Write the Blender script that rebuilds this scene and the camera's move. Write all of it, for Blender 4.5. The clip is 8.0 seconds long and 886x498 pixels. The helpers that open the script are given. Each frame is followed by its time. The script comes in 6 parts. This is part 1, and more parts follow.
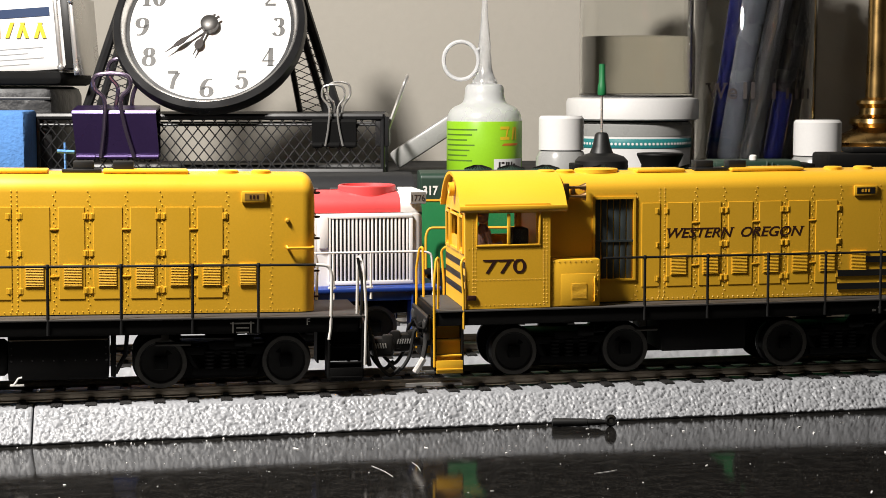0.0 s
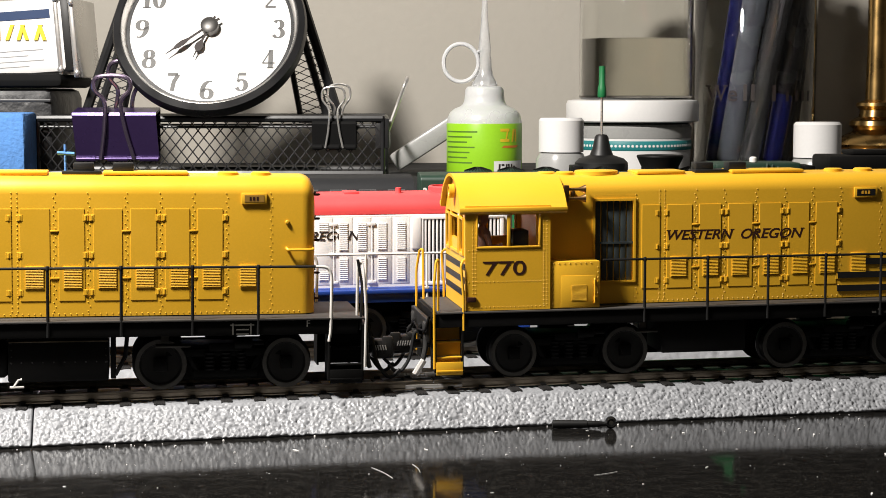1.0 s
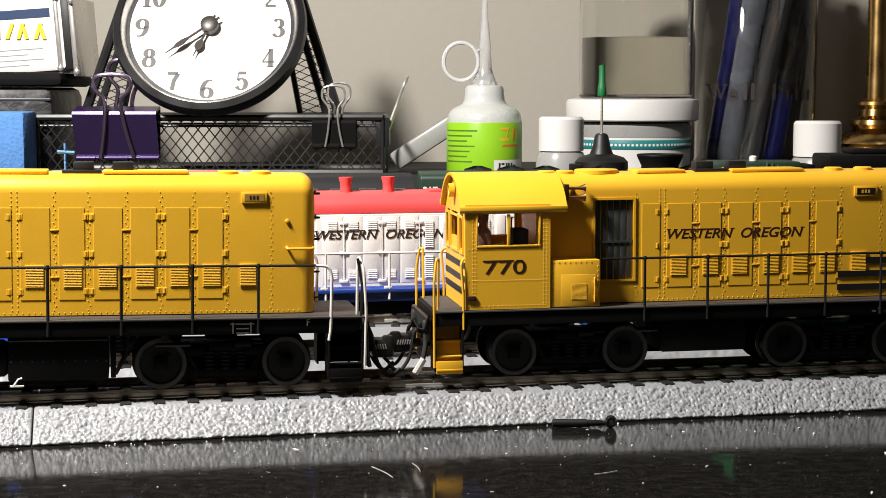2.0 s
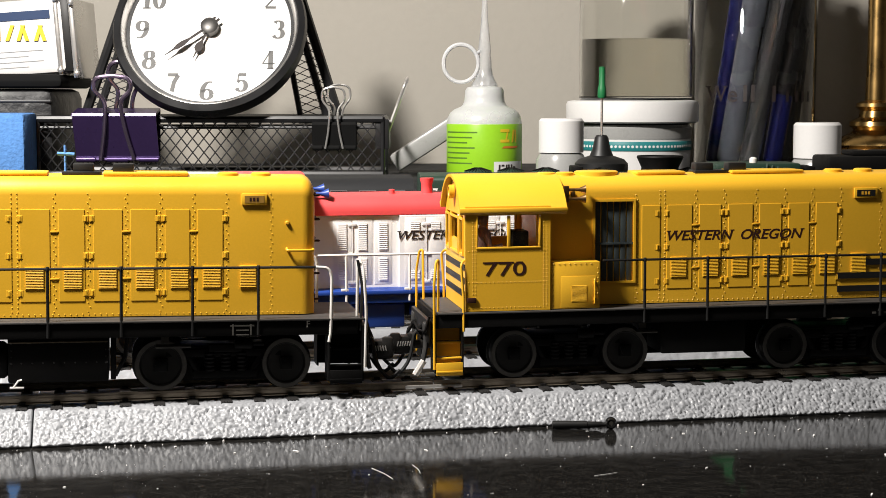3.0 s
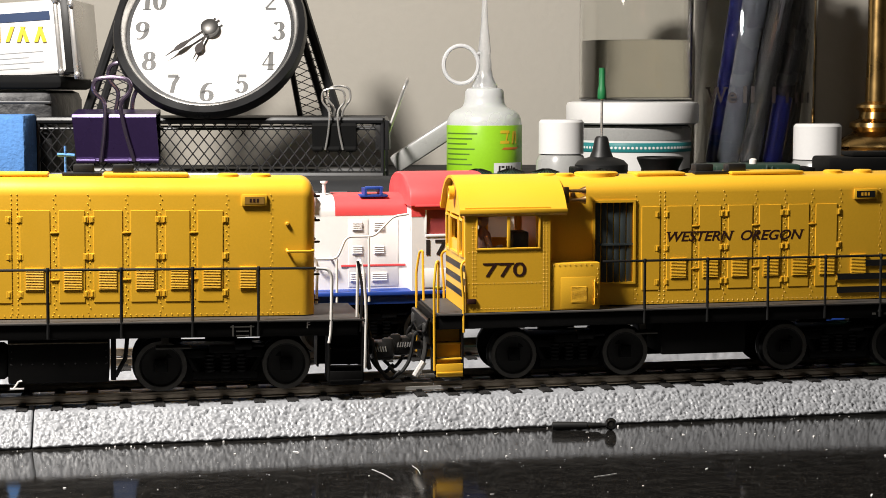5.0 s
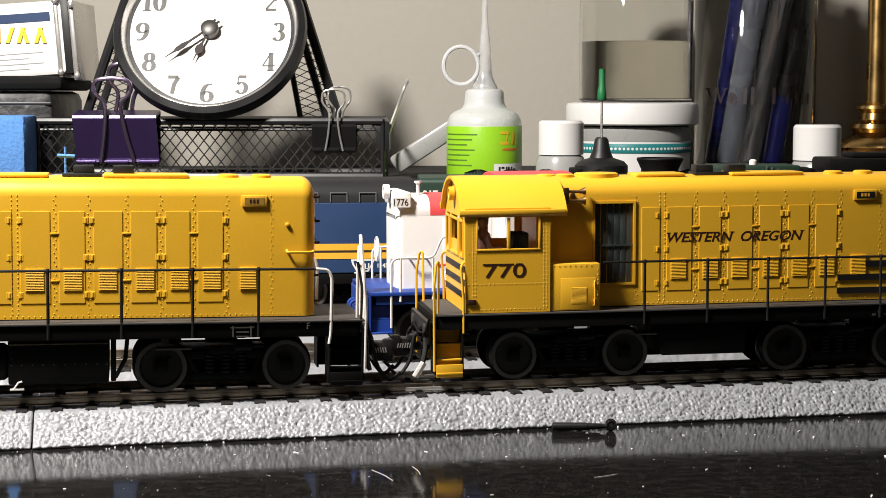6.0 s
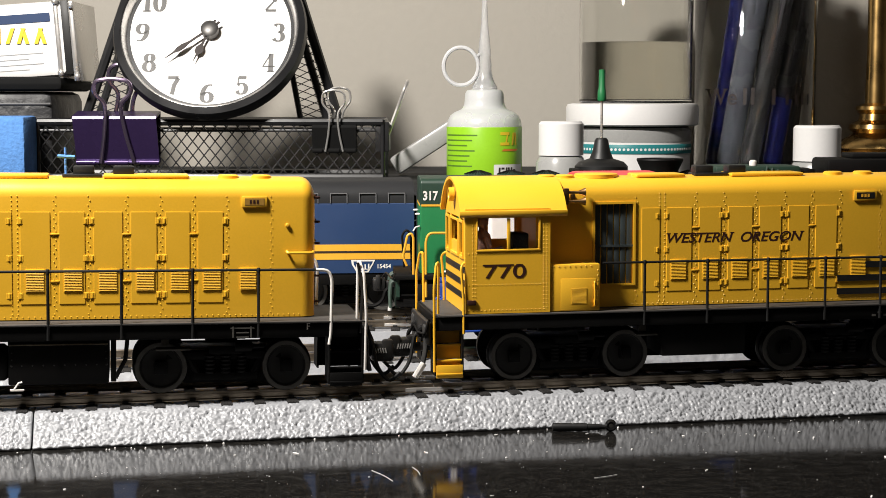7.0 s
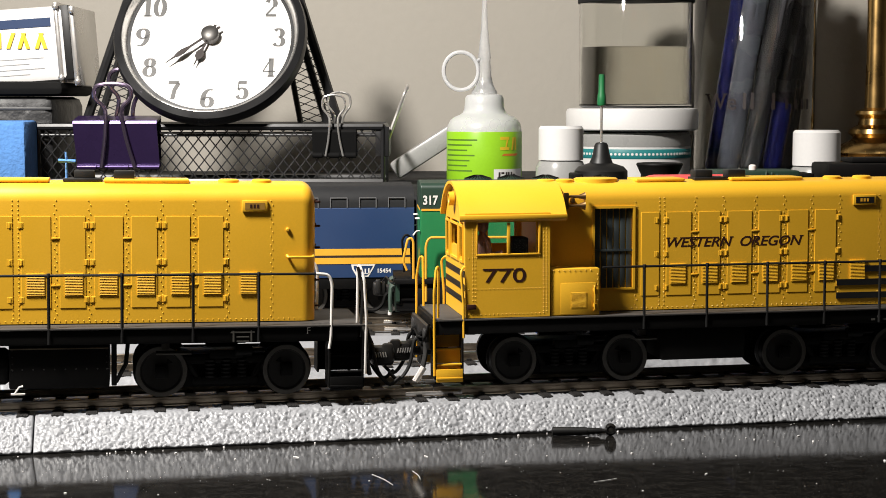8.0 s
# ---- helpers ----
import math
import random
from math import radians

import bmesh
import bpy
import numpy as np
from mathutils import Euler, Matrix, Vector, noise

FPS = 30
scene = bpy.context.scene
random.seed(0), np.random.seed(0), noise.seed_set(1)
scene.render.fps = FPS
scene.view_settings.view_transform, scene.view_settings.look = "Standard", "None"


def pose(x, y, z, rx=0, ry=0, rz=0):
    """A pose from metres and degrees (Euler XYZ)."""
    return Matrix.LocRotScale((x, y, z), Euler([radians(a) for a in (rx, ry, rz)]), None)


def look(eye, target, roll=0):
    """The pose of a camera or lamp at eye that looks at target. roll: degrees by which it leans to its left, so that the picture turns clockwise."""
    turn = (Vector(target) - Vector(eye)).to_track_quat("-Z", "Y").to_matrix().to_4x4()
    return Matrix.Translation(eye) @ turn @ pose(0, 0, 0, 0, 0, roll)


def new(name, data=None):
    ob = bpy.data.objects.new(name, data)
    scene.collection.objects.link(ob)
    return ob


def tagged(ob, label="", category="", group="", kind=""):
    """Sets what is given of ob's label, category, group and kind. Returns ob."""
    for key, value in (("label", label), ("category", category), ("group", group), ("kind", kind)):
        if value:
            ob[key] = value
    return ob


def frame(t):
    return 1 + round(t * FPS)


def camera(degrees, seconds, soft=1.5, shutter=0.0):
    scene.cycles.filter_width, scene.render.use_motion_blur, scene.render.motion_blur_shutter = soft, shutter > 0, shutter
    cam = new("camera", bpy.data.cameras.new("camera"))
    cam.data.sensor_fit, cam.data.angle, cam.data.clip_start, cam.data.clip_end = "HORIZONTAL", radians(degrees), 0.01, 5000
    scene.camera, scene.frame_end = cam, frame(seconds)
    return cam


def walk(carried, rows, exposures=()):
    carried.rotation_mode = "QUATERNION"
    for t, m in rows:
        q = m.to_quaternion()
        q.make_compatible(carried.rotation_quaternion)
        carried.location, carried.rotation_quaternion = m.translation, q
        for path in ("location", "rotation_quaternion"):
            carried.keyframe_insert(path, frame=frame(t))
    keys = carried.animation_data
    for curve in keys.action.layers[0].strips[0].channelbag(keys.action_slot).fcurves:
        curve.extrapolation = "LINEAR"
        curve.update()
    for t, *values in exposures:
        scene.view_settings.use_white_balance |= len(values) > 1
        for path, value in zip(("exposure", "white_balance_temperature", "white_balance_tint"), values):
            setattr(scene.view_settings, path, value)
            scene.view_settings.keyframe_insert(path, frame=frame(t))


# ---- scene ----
import collections

# ---- camera: held almost still, it only nods upwards a little ----
# seconds, nod, sinking (mm) and drawing back (mm)
PATH = [(0.0, 0.0, 0.0, 0.0), (0.5, 3.2, 0.18, 0.0), (1.0, 4.6, 0.19, 0.0), (1.5, 2.2, 0.16, 0.0), (3.0, 5.6, 0.18, 0.0),
        (3.5, 7.3, 0.28, 0.1), (4.0, 7.1, 0.28, 0.1), (4.5, 7.5, 0.25, 0.15), (6.0, 10.0, 0.30, 0.25), (6.5, 11.2, 0.36, 0.35),
        (7.0, 11.6, 0.36, 0.3), (7.5, 10.5, 0.36, 0.25), (8.0, 20.3, 0.44, 1.0)]
FOCAL, EYE_Z = 2800.0, 0.078


def eye_pose(nod, sink, back):
    tilt = math.degrees(math.atan((279.6 - nod) / FOCAL))
    return pose(0, -back * 0.001, EYE_Z - sink * 0.001, 90 - tilt, 0, 0)


cam = camera(2 * math.degrees(math.atan(784 / FOCAL)), 8.0, soft=0.6)
walk(cam, [(t, eye_pose(*row)) for t, *row in PATH])

# ---- light: one desk lamp up to the left, a weak unseen fill added overhead ----
MM = 0.001
world = bpy.data.worlds.new("room_dark")
world.use_nodes = True
world.node_tree.nodes["Background"].inputs["Color"].default_value = (0.9, 0.85, 0.8, 1)
world.node_tree.nodes["Background"].inputs["Strength"].default_value = 0.042
scene.world = world


def area(name, eye, target, size, watts, colour):
    lamp = bpy.data.lights.new(name, "AREA")
    lamp.shape, lamp.size, lamp.energy, lamp.color = "DISK", size, watts, colour
    ob = new(name, lamp)
    ob.matrix_basis = look(eye, target)
    return ob


area("desk_lamp_light", (-0.205, 0.262, 0.356), (-0.03, 0.53, 0.02), 0.06, 4.85, (1.0, 0.95, 0.89))
# soft fill added high up to lift the fronts; no lamp is known there
area("ceiling_light", (0.3, -0.6, 2.2), (0.1, 0.4, 0.0), 0.6, 1.9, (1.0, 0.94, 0.86))
scene.view_settings.exposure = 0.0


# ---- materials ----
def mat(name, colour, rough=0.5, metal=0.0, vary=0.08, grain=900.0, bump=0.0, coat=0.0, spec=0.5, blotch=60.0, rand=0.0):
    m = bpy.data.materials.new(name)
    m.use_nodes = True
    nt = m.node_tree
    b = nt.nodes["Principled BSDF"]
    b.inputs["Roughness"].default_value = rough
    b.inputs["Metallic"].default_value = metal
    b.inputs["Specular IOR Level"].default_value = spec
    b.inputs["Coat Weight"].default_value = coat
    co = nt.nodes.new("ShaderNodeTexCoord")
    fine = nt.nodes.new("ShaderNodeTexNoise")
    fine.inputs["Scale"].default_value, fine.inputs["Detail"].default_value = grain, 4
    broad = nt.nodes.new("ShaderNodeTexNoise")
    broad.inputs["Scale"].default_value, broad.inputs["Detail"].default_value = blotch, 3
    nt.links.new(co.outputs["Object"], fine.inputs["Vector"])
    nt.links.new(co.outputs["Object"], broad.inputs["Vector"])
    add = nt.nodes.new("ShaderNodeMath")
    add.operation = "ADD"
    nt.links.new(fine.outputs["Fac"], add.inputs[0])
    nt.links.new(broad.outputs["Fac"], add.inputs[1])
    last = add
    if rand:
        info = nt.nodes.new("ShaderNodeObjectInfo")
        more = nt.nodes.new("ShaderNodeMath")
        more.operation, more.inputs[1].default_value = "MULTIPLY_ADD", rand
        nt.links.new(info.outputs["Random"], more.inputs[0])
        nt.links.new(add.outputs[0], more.inputs[2])
        last = more
    span = nt.nodes.new("ShaderNodeMapRange")
    span.inputs[1].default_value, span.inputs[2].default_value = 0.5, 1.5 + rand
    span.inputs[3].default_value, span.inputs[4].default_value = 1 - vary, 1 + vary
    nt.links.new(last.outputs[0], span.inputs[0])
    mul = nt.nodes.new("ShaderNodeVectorMath")
    mul.operation = "SCALE"
    mul.inputs[0].default_value = colour[:3]
    nt.links.new(span.outputs[0], mul.inputs["Scale"])
    nt.links.new(mul.outputs[0], b.inputs["Base Color"])
    rr = nt.nodes.new("ShaderNodeMapRange")
    rr.inputs[1].default_value, rr.inputs[2].default_value = 0.3, 0.7
    rr.inputs[3].default_value, rr.inputs[4].default_value = max(rough - (0.08 if rough > 0.2 else 0.03), 0.01), min(rough + (0.08 if rough > 0.2 else 0.02), 1)
    nt.links.new(broad.outputs["Fac"], rr.inputs[0])
    nt.links.new(rr.outputs[0], b.inputs["Roughness"])
    if bump:
        bp = nt.nodes.new("ShaderNodeBump")
        bp.inputs["Strength"].default_value, bp.inputs["Distance"].default_value = 1.0, bump
        nt.links.new(fine.outputs["Fac"], bp.inputs["Height"])
        nt.links.new(bp.outputs[0], b.inputs["Normal"])
    return m


def clear(name, colour, rough=0.02, ior=1.45):
    m = bpy.data.materials.new(name)
    m.use_nodes = True
    b = m.node_tree.nodes["Principled BSDF"]
    b.inputs["Base Color"].default_value = (*colour, 1)
    b.inputs["Transmission Weight"].default_value = 1
    b.inputs["Roughness"].default_value, b.inputs["IOR"].default_value = rough, ior
    return m


YELLOW = mat("yellow_enamel", (0.785, 0.432, 0.026), 0.40, vary=0.06, bump=0.000008, grain=2500)
BLACK = mat("black_plastic", (0.007, 0.007, 0.007), 0.5, vary=0.2)
FRAME = mat("underframe_black", (0.0038, 0.0036, 0.0035), 0.6, spec=0.14, vary=0.25, bump=0.00003)
DECK = mat("walkway_black", (0.045, 0.041, 0.038), 0.6, vary=0.2, bump=0.00004)
WHEEL = mat("wheel_dark_steel", (0.012, 0.0115, 0.011), 0.5, 0.1, vary=0.3)
RAIL = mat("nickel_rail", (0.32, 0.27, 0.21), 0.35, 1.0, vary=0.25)
TIE = mat("tie_plastic", (0.010, 0.009, 0.0085), 0.6, vary=0.2, rand=0.3)
FOAM = mat("grey_roadbed", (0.25, 0.256, 0.27), 0.4, vary=0.14, bump=0.00005, grain=1500)
TABLE = mat("black_gloss_table", (0.010, 0.0094, 0.009), 0.08, vary=0.4, grain=700, spec=0.27)
WALL = mat("beige_wall_paint", (0.475, 0.445, 0.39), 0.8, vary=0.03, grain=250, bump=0.0002, blotch=6)
WHITE = mat("white_enamel", (0.80, 0.78, 0.76), 0.42, vary=0.03)
RED = mat("red_enamel", (0.74, 0.075, 0.078), 0.45, vary=0.04)
BLUE = mat("blue_enamel", (0.012, 0.047, 0.26), 0.42, vary=0.06)
INK = mat("black_ink", (0.02, 0.012, 0.01), 0.6, vary=0.1)
BROWN = mat("brown_ink_and_shade", (0.035, 0.011, 0.008), 0.6, vary=0.1, spec=0.25)
GREEN = mat("green_enamel", (0.012, 0.16, 0.05), 0.45, vary=0.06)
DKGREEN = mat("dark_green_enamel", (0.012, 0.035, 0.022), 0.5, vary=0.1)
COACHBLUE = mat("coach_blue", (0.012, 0.036, 0.105), 0.5, vary=0.06)
STRIPE = mat("coach_yellow", (0.75, 0.38, 0.03), 0.5)
ROOFGREY = mat("charcoal_roof", (0.016, 0.0165, 0.018), 0.7, spec=0.25, vary=0.15)
RAILWHITE = mat("white_wire", (0.75, 0.72, 0.68), 0.45)
PLASTIC = mat("white_cap_plastic", (0.78, 0.77, 0.76), 0.45, vary=0.03)
STEEL = mat("bright_steel", (0.72, 0.70, 0.67), 0.3, 0.75, vary=0.1)
MESHBLACK = mat("black_wire_enamel", (0.015, 0.015, 0.016), 0.35, vary=0.15)
FACE = mat("clock_face_paper", (0.86, 0.85, 0.83), 0.6, vary=0.02)
TYRE = mat("worn_tyre_steel", (0.105, 0.1, 0.09), 0.5, 0.4, vary=0.3)
SLATE = mat("shutter_grey", (0.035, 0.045, 0.048), 0.5, vary=0.1)


def film_of_dust(m):
    """A thin dry film with streaks, specks and fine ripples over a glossy top."""
    nt = m.node_tree
    b = nt.nodes["Principled BSDF"]
    co = nt.nodes.new("ShaderNodeTexCoord")
    stretch = nt.nodes.new("ShaderNodeMapping")
    stretch.inputs["Scale"].default_value = (0.6, 1.0, 1.0)
    stretch.inputs["Rotation"].default_value = (0, 0, radians(-9))
    nt.links.new(co.outputs["Object"], stretch.inputs["Vector"])
    streak = nt.nodes.new("ShaderNodeTexNoise")
    streak.inputs["Scale"].default_value, streak.inputs["Detail"].default_value = 420, 6
    streak.inputs["Roughness"].default_value = 0.7
    nt.links.new(stretch.outputs["Vector"], streak.inputs["Vector"])
    speck = nt.nodes.new("ShaderNodeTexNoise")
    speck.inputs["Scale"].default_value, speck.inputs["Detail"].default_value = 1500, 2
    nt.links.new(co.outputs["Object"], speck.inputs["Vector"])
    both = nt.nodes.new("ShaderNodeMath")
    both.operation = "MULTIPLY"
    nt.links.new(streak.outputs["Fac"], both.inputs[0])
    nt.links.new(speck.outputs["Fac"], both.inputs[1])
    film = nt.nodes.new("ShaderNodeMapRange")
    film.inputs[1].default_value, film.inputs[2].default_value = 0.22, 0.46
    film.inputs[3].default_value, film.inputs[4].default_value = 0.0, 0.45
    nt.links.new(both.outputs[0], film.inputs[0])
    mix = nt.nodes.new("ShaderNodeMix")
    mix.data_type = "RGBA"
    mix.inputs[6].default_value, mix.inputs[7].default_value = (0.007, 0.0066, 0.0062, 1), (0.058, 0.054, 0.048, 1)
    nt.links.new(film.outputs[0], mix.inputs[0])
    nt.links.new(mix.outputs[2], b.inputs["Base Color"])
    gloss = nt.nodes.new("ShaderNodeMapRange")
    gloss.inputs[1].default_value, gloss.inputs[2].default_value = 0.35, 0.7
    gloss.inputs[3].default_value, gloss.inputs[4].default_value = 0.05, 0.11
    nt.links.new(streak.outputs["Fac"], gloss.inputs[0])
    nt.links.new(gloss.outputs[0], b.inputs["Roughness"])
    ripple = nt.nodes.new("ShaderNodeBump")
    ripple.inputs["Strength"].default_value, ripple.inputs["Distance"].default_value = 0.5, 0.000008
    nt.links.new(speck.outputs["Fac"], ripple.inputs["Height"])
    nt.links.new(ripple.outputs[0], b.inputs["Normal"])


film_of_dust(TABLE)


# ---- building blocks, all in millimetres ----
def mesh_of(name, bm, material, smooth=False):
    bmesh.ops.scale(bm, vec=(MM, MM, MM), verts=bm.verts)
    bmesh.ops.recalc_face_normals(bm, faces=bm.faces)
    me = bpy.data.meshes.new(name)
    bm.to_mesh(me)
    bm.free()
    me.materials.append(material)
    if smooth == 2:
        me.shade_smooth()
    elif smooth:
        me.shade_smooth()
        me.set_sharp_from_angle(angle=radians(38))
    return me


def part(name, bm, material, parent, label="", smooth=True):
    ob = new(name, mesh_of(name, bm, material, smooth))
    ob.parent = parent
    if label:
        ob["label"] = label
    return ob


def single(name, bm, material, label, category, group="", kind="", smooth=True):
    return tagged(new(name, mesh_of(name, bm, material, smooth)), label, category, group, kind)


def thing(name, at, label, category, group="", turn=0.0, kind=""):
    ob = new(name)
    ob.empty_display_size = 0.01
    ob.matrix_basis = pose(at[0] * MM, at[1] * MM, at[2] * MM, 0, 0, turn)
    return tagged(ob, label, category, group, kind)


def box(bm, x0, x1, y0, y1, z0, z1, bevel=0.0, m=None):
    made = bmesh.ops.create_cube(bm, size=1.0)["verts"]
    mid = Vector(((x0 + x1) / 2, (y0 + y1) / 2, (z0 + z1) / 2))
    for v in made:
        v.co = Vector((v.co.x * (x1 - x0), v.co.y * (y1 - y0), v.co.z * (z1 - z0))) + mid
    if bevel:
        edges = list({e for v in made for e in v.link_edges})
        out = bmesh.ops.bevel(bm, geom=edges, offset=bevel, segments=2, profile=0.5, affect="EDGES")
        made = list({v for f in out["faces"] for v in f.verts} | {v for v in made if v.is_valid})
    if m is not None:
        bmesh.ops.transform(bm, matrix=m, verts=[v for v in made if v.is_valid])
    return bm


def boxed(*args, **kw):
    return box(bmesh.new(), *args, **kw)


def rings(bm, loops, caps=True, closed=True):
    rows = [[bm.verts.new(p) for p in loop] for loop in loops]
    for a, b in zip(rows, rows[1:]):
        n = len(a)
        for i in range(n if closed else n - 1):
            bm.faces.new((a[i], a[(i + 1) % n], b[(i + 1) % n], b[i]))
    if caps:
        bm.faces.new(rows[0][::-1])
        bm.faces.new(rows[-1])
    return bm


def rod(bm, points, r, sides=8):
    """A round wire through the points."""
    pts = [Vector(p) for p in points]
    loops, up = [], None
    for i, p in enumerate(pts):
        a, b = pts[max(i - 1, 0)], pts[min(i + 1, len(pts) - 1)]
        way = (b - a).normalized()
        if up is None:
            up = way.orthogonal().normalized()
        up = (up - way * up.dot(way)).normalized()
        side = way.cross(up)
        loops.append([p + (up * math.cos(2 * math.pi * k / sides) + side * math.sin(2 * math.pi * k / sides)) * r for k in range(sides)])
    return rings(bm, loops)


def bend(points, r=1.0, steps=4):
    """The points with rounded corners."""
    pts = [Vector(p) for p in points]
    out = [pts[0]]
    for a, b, c in zip(pts, pts[1:], pts[2:]):
        d = min(r, (a - b).length * 0.49, (c - b).length * 0.49)
        p, q = b + (a - b).normalized() * d, b + (c - b).normalized() * d
        for k in range(steps + 1):
            u = k / steps
            out.append(p * (1 - u) ** 2 + b * 2 * u * (1 - u) + q * u ** 2)
    return out + [pts[-1]]


def wire(points, r, round_r=1.0, sides=8):
    return rod(bmesh.new(), bend(points, round_r), r, sides)


def lathe(bm, profile, sides=32, at=(0, 0, 0), axis="z", caps=True):
    """A turned body from (radius, height) pairs."""
    def place(r, h, a):
        x, y = r * math.cos(a), r * math.sin(a)
        q = {"z": (x, y, h), "y": (x, h, y), "x": (h, x, y)}[axis]
        return (q[0] + at[0], q[1] + at[1], q[2] + at[2])
    loops = [[place(max(r, 0.001), h, 2 * math.pi * k / sides) for k in range(sides)] for r, h in profile]
    return rings(bm, loops, caps)


def turned(profile, sides=32, at=(0, 0, 0), axis="z", caps=True):
    return lathe(bmesh.new(), profile, sides, at, axis, caps)


def rivets(bm, places, r=0.28, out=(0, -1, 0)):
    """Small domed heads standing out of a face."""
    n = Vector(out)
    a = n.orthogonal().normalized()
    b = n.cross(a)
    for p in places:
        p = Vector(p)
        low = [bm.verts.new(p + (a * math.cos(k * math.pi / 3) + b * math.sin(k * math.pi / 3)) * r) for k in range(6)]
        top = [bm.verts.new(p + n * r * 0.6 + (a * math.cos(k * math.pi / 3) + b * math.sin(k * math.pi / 3)) * r * 0.55) for k in range(6)]
        for k in range(6):
            bm.faces.new((low[k], low[(k + 1) % 6], top[(k + 1) % 6], top[k]))
        bm.faces.new(top)
    return bm


def add_serifs(me):
    """Short cross-strokes where the stems of flat-ended letters stop."""
    count = collections.Counter(round(v.co.y, 6) for v in me.vertices)
    high = max(v.co.y for v in me.vertices)
    cap = max((y for y in count if y > high * 0.9), key=lambda y: count[y])
    bm = bmesh.new()
    bm.from_mesh(me)
    for level in (0.0, cap):
        xs = sorted({round(v.co.x, 6) for v in me.vertices if abs(v.co.y - level) < cap * 0.012})
        groups = []
        for x in xs:
            if groups and x - groups[-1][-1] < cap * 0.3:
                groups[-1].append(x)
            else:
                groups.append([x])
        for g in groups:
            a, b = g[0] - cap * 0.11, g[-1] + cap * 0.11
            lo, hi = (level, level + cap * 0.1) if level == 0.0 else (level - cap * 0.1, level)
            box(bm, a, b, lo, hi, -0.00002, 0.000021)
    bm.to_mesh(me)
    bm.free()


def lettering(name, text, size, at, parent, material, turn=(90, 0, 0), shear=0.0, width=None, bold=0.0, align="LEFT", label="", serif=False):
    """Writing as thin raised letters; size is the height of a capital in mm."""
    cu = bpy.data.curves.new(name, "FONT")
    cu.body, cu.size, cu.shear, cu.align_x = text, size / 0.69 * MM, shear, align
    cu.extrude, cu.offset = 0.00002, bold * MM
    cu.fill_mode = "BOTH"
    tmp = bpy.data.objects.new(name, cu)
    scene.collection.objects.link(tmp)
    me = bpy.data.meshes.new_from_object(tmp.evaluated_get(bpy.context.evaluated_depsgraph_get()))
    bpy.data.objects.remove(tmp)
    if width:
        xs = [v.co.x for v in me.vertices]
        k = width * MM / (max(xs) - min(xs))
        x0 = min(xs)
        for v in me.vertices:
            v.co.x = (v.co.x - x0) * k
    if serif:
        add_serifs(me)
    me.materials.clear()
    me.materials.append(material)
    ob = new(name, me)
    ob.parent = parent
    ob.matrix_basis = pose(at[0] * MM, at[1] * MM, at[2] * MM, *turn)
    if label:
        ob["label"] = label
    return ob


# ---- the plan: three parallel tracks on a black table ----
TURN = 11.3
ALONG = Vector((math.cos(radians(TURN)), math.sin(radians(TURN)), 0))
ACROSS = Vector((-ALONG.y, ALONG.x, 0))
RAILTOP = 9.0
TRACK_1 = Vector((0, 386, 0))
TRACK_2 = TRACK_1 + ACROSS * 50
TURN_3, TURN_4 = 3.0, 5.0              # the two rear tracks fan out
TRACK_3 = TRACK_1 + ACROSS * 108 + ALONG * 13.8
CAR_SCALE = 1.1
TRACK_4 = (TRACK_1 + ACROSS * 100 - ALONG * 94.6) * CAR_SCALE


def on_track(track, s, z=RAILTOP, o=0.0):
    return track + ALONG * s + ACROSS * o + Vector((0, 0, z))


# ---- the room ----
def room():
    single("table", boxed(-900, 900, -300, 779, -30, 0, 3), TABLE, "glossy black table top with dust and scratches", "table", kind="structure")
    single("wall_back", boxed(-1500, 1500, 780, 905, -750, 1500), WALL, "beige painted wall behind the table", "wall", kind="structure")
    single("wall_left", boxed(-1600, -1500, -1500, 905, -750, 1500), WALL, "beige painted side wall", "wall", kind="structure")
    single("wall_right", boxed(1500, 1600, -1500, 905, -750, 1500), WALL, "beige painted side wall", "wall", kind="structure")
    single("wall_front", boxed(-1600, 1600, -1600, -1500, -750, 1500), WALL, "beige painted wall behind the camera", "wall", kind="structure")
    single("floor", boxed(-1600, 1600, -1600, 905, -800, -750), DECK, "dark floor of the room", "floor", kind="structure")
    single("ceiling", boxed(-1600, 1600, -1600, 905, 2400, 2450), WALL, "plain pale ceiling", "ceiling", kind="structure")


room()


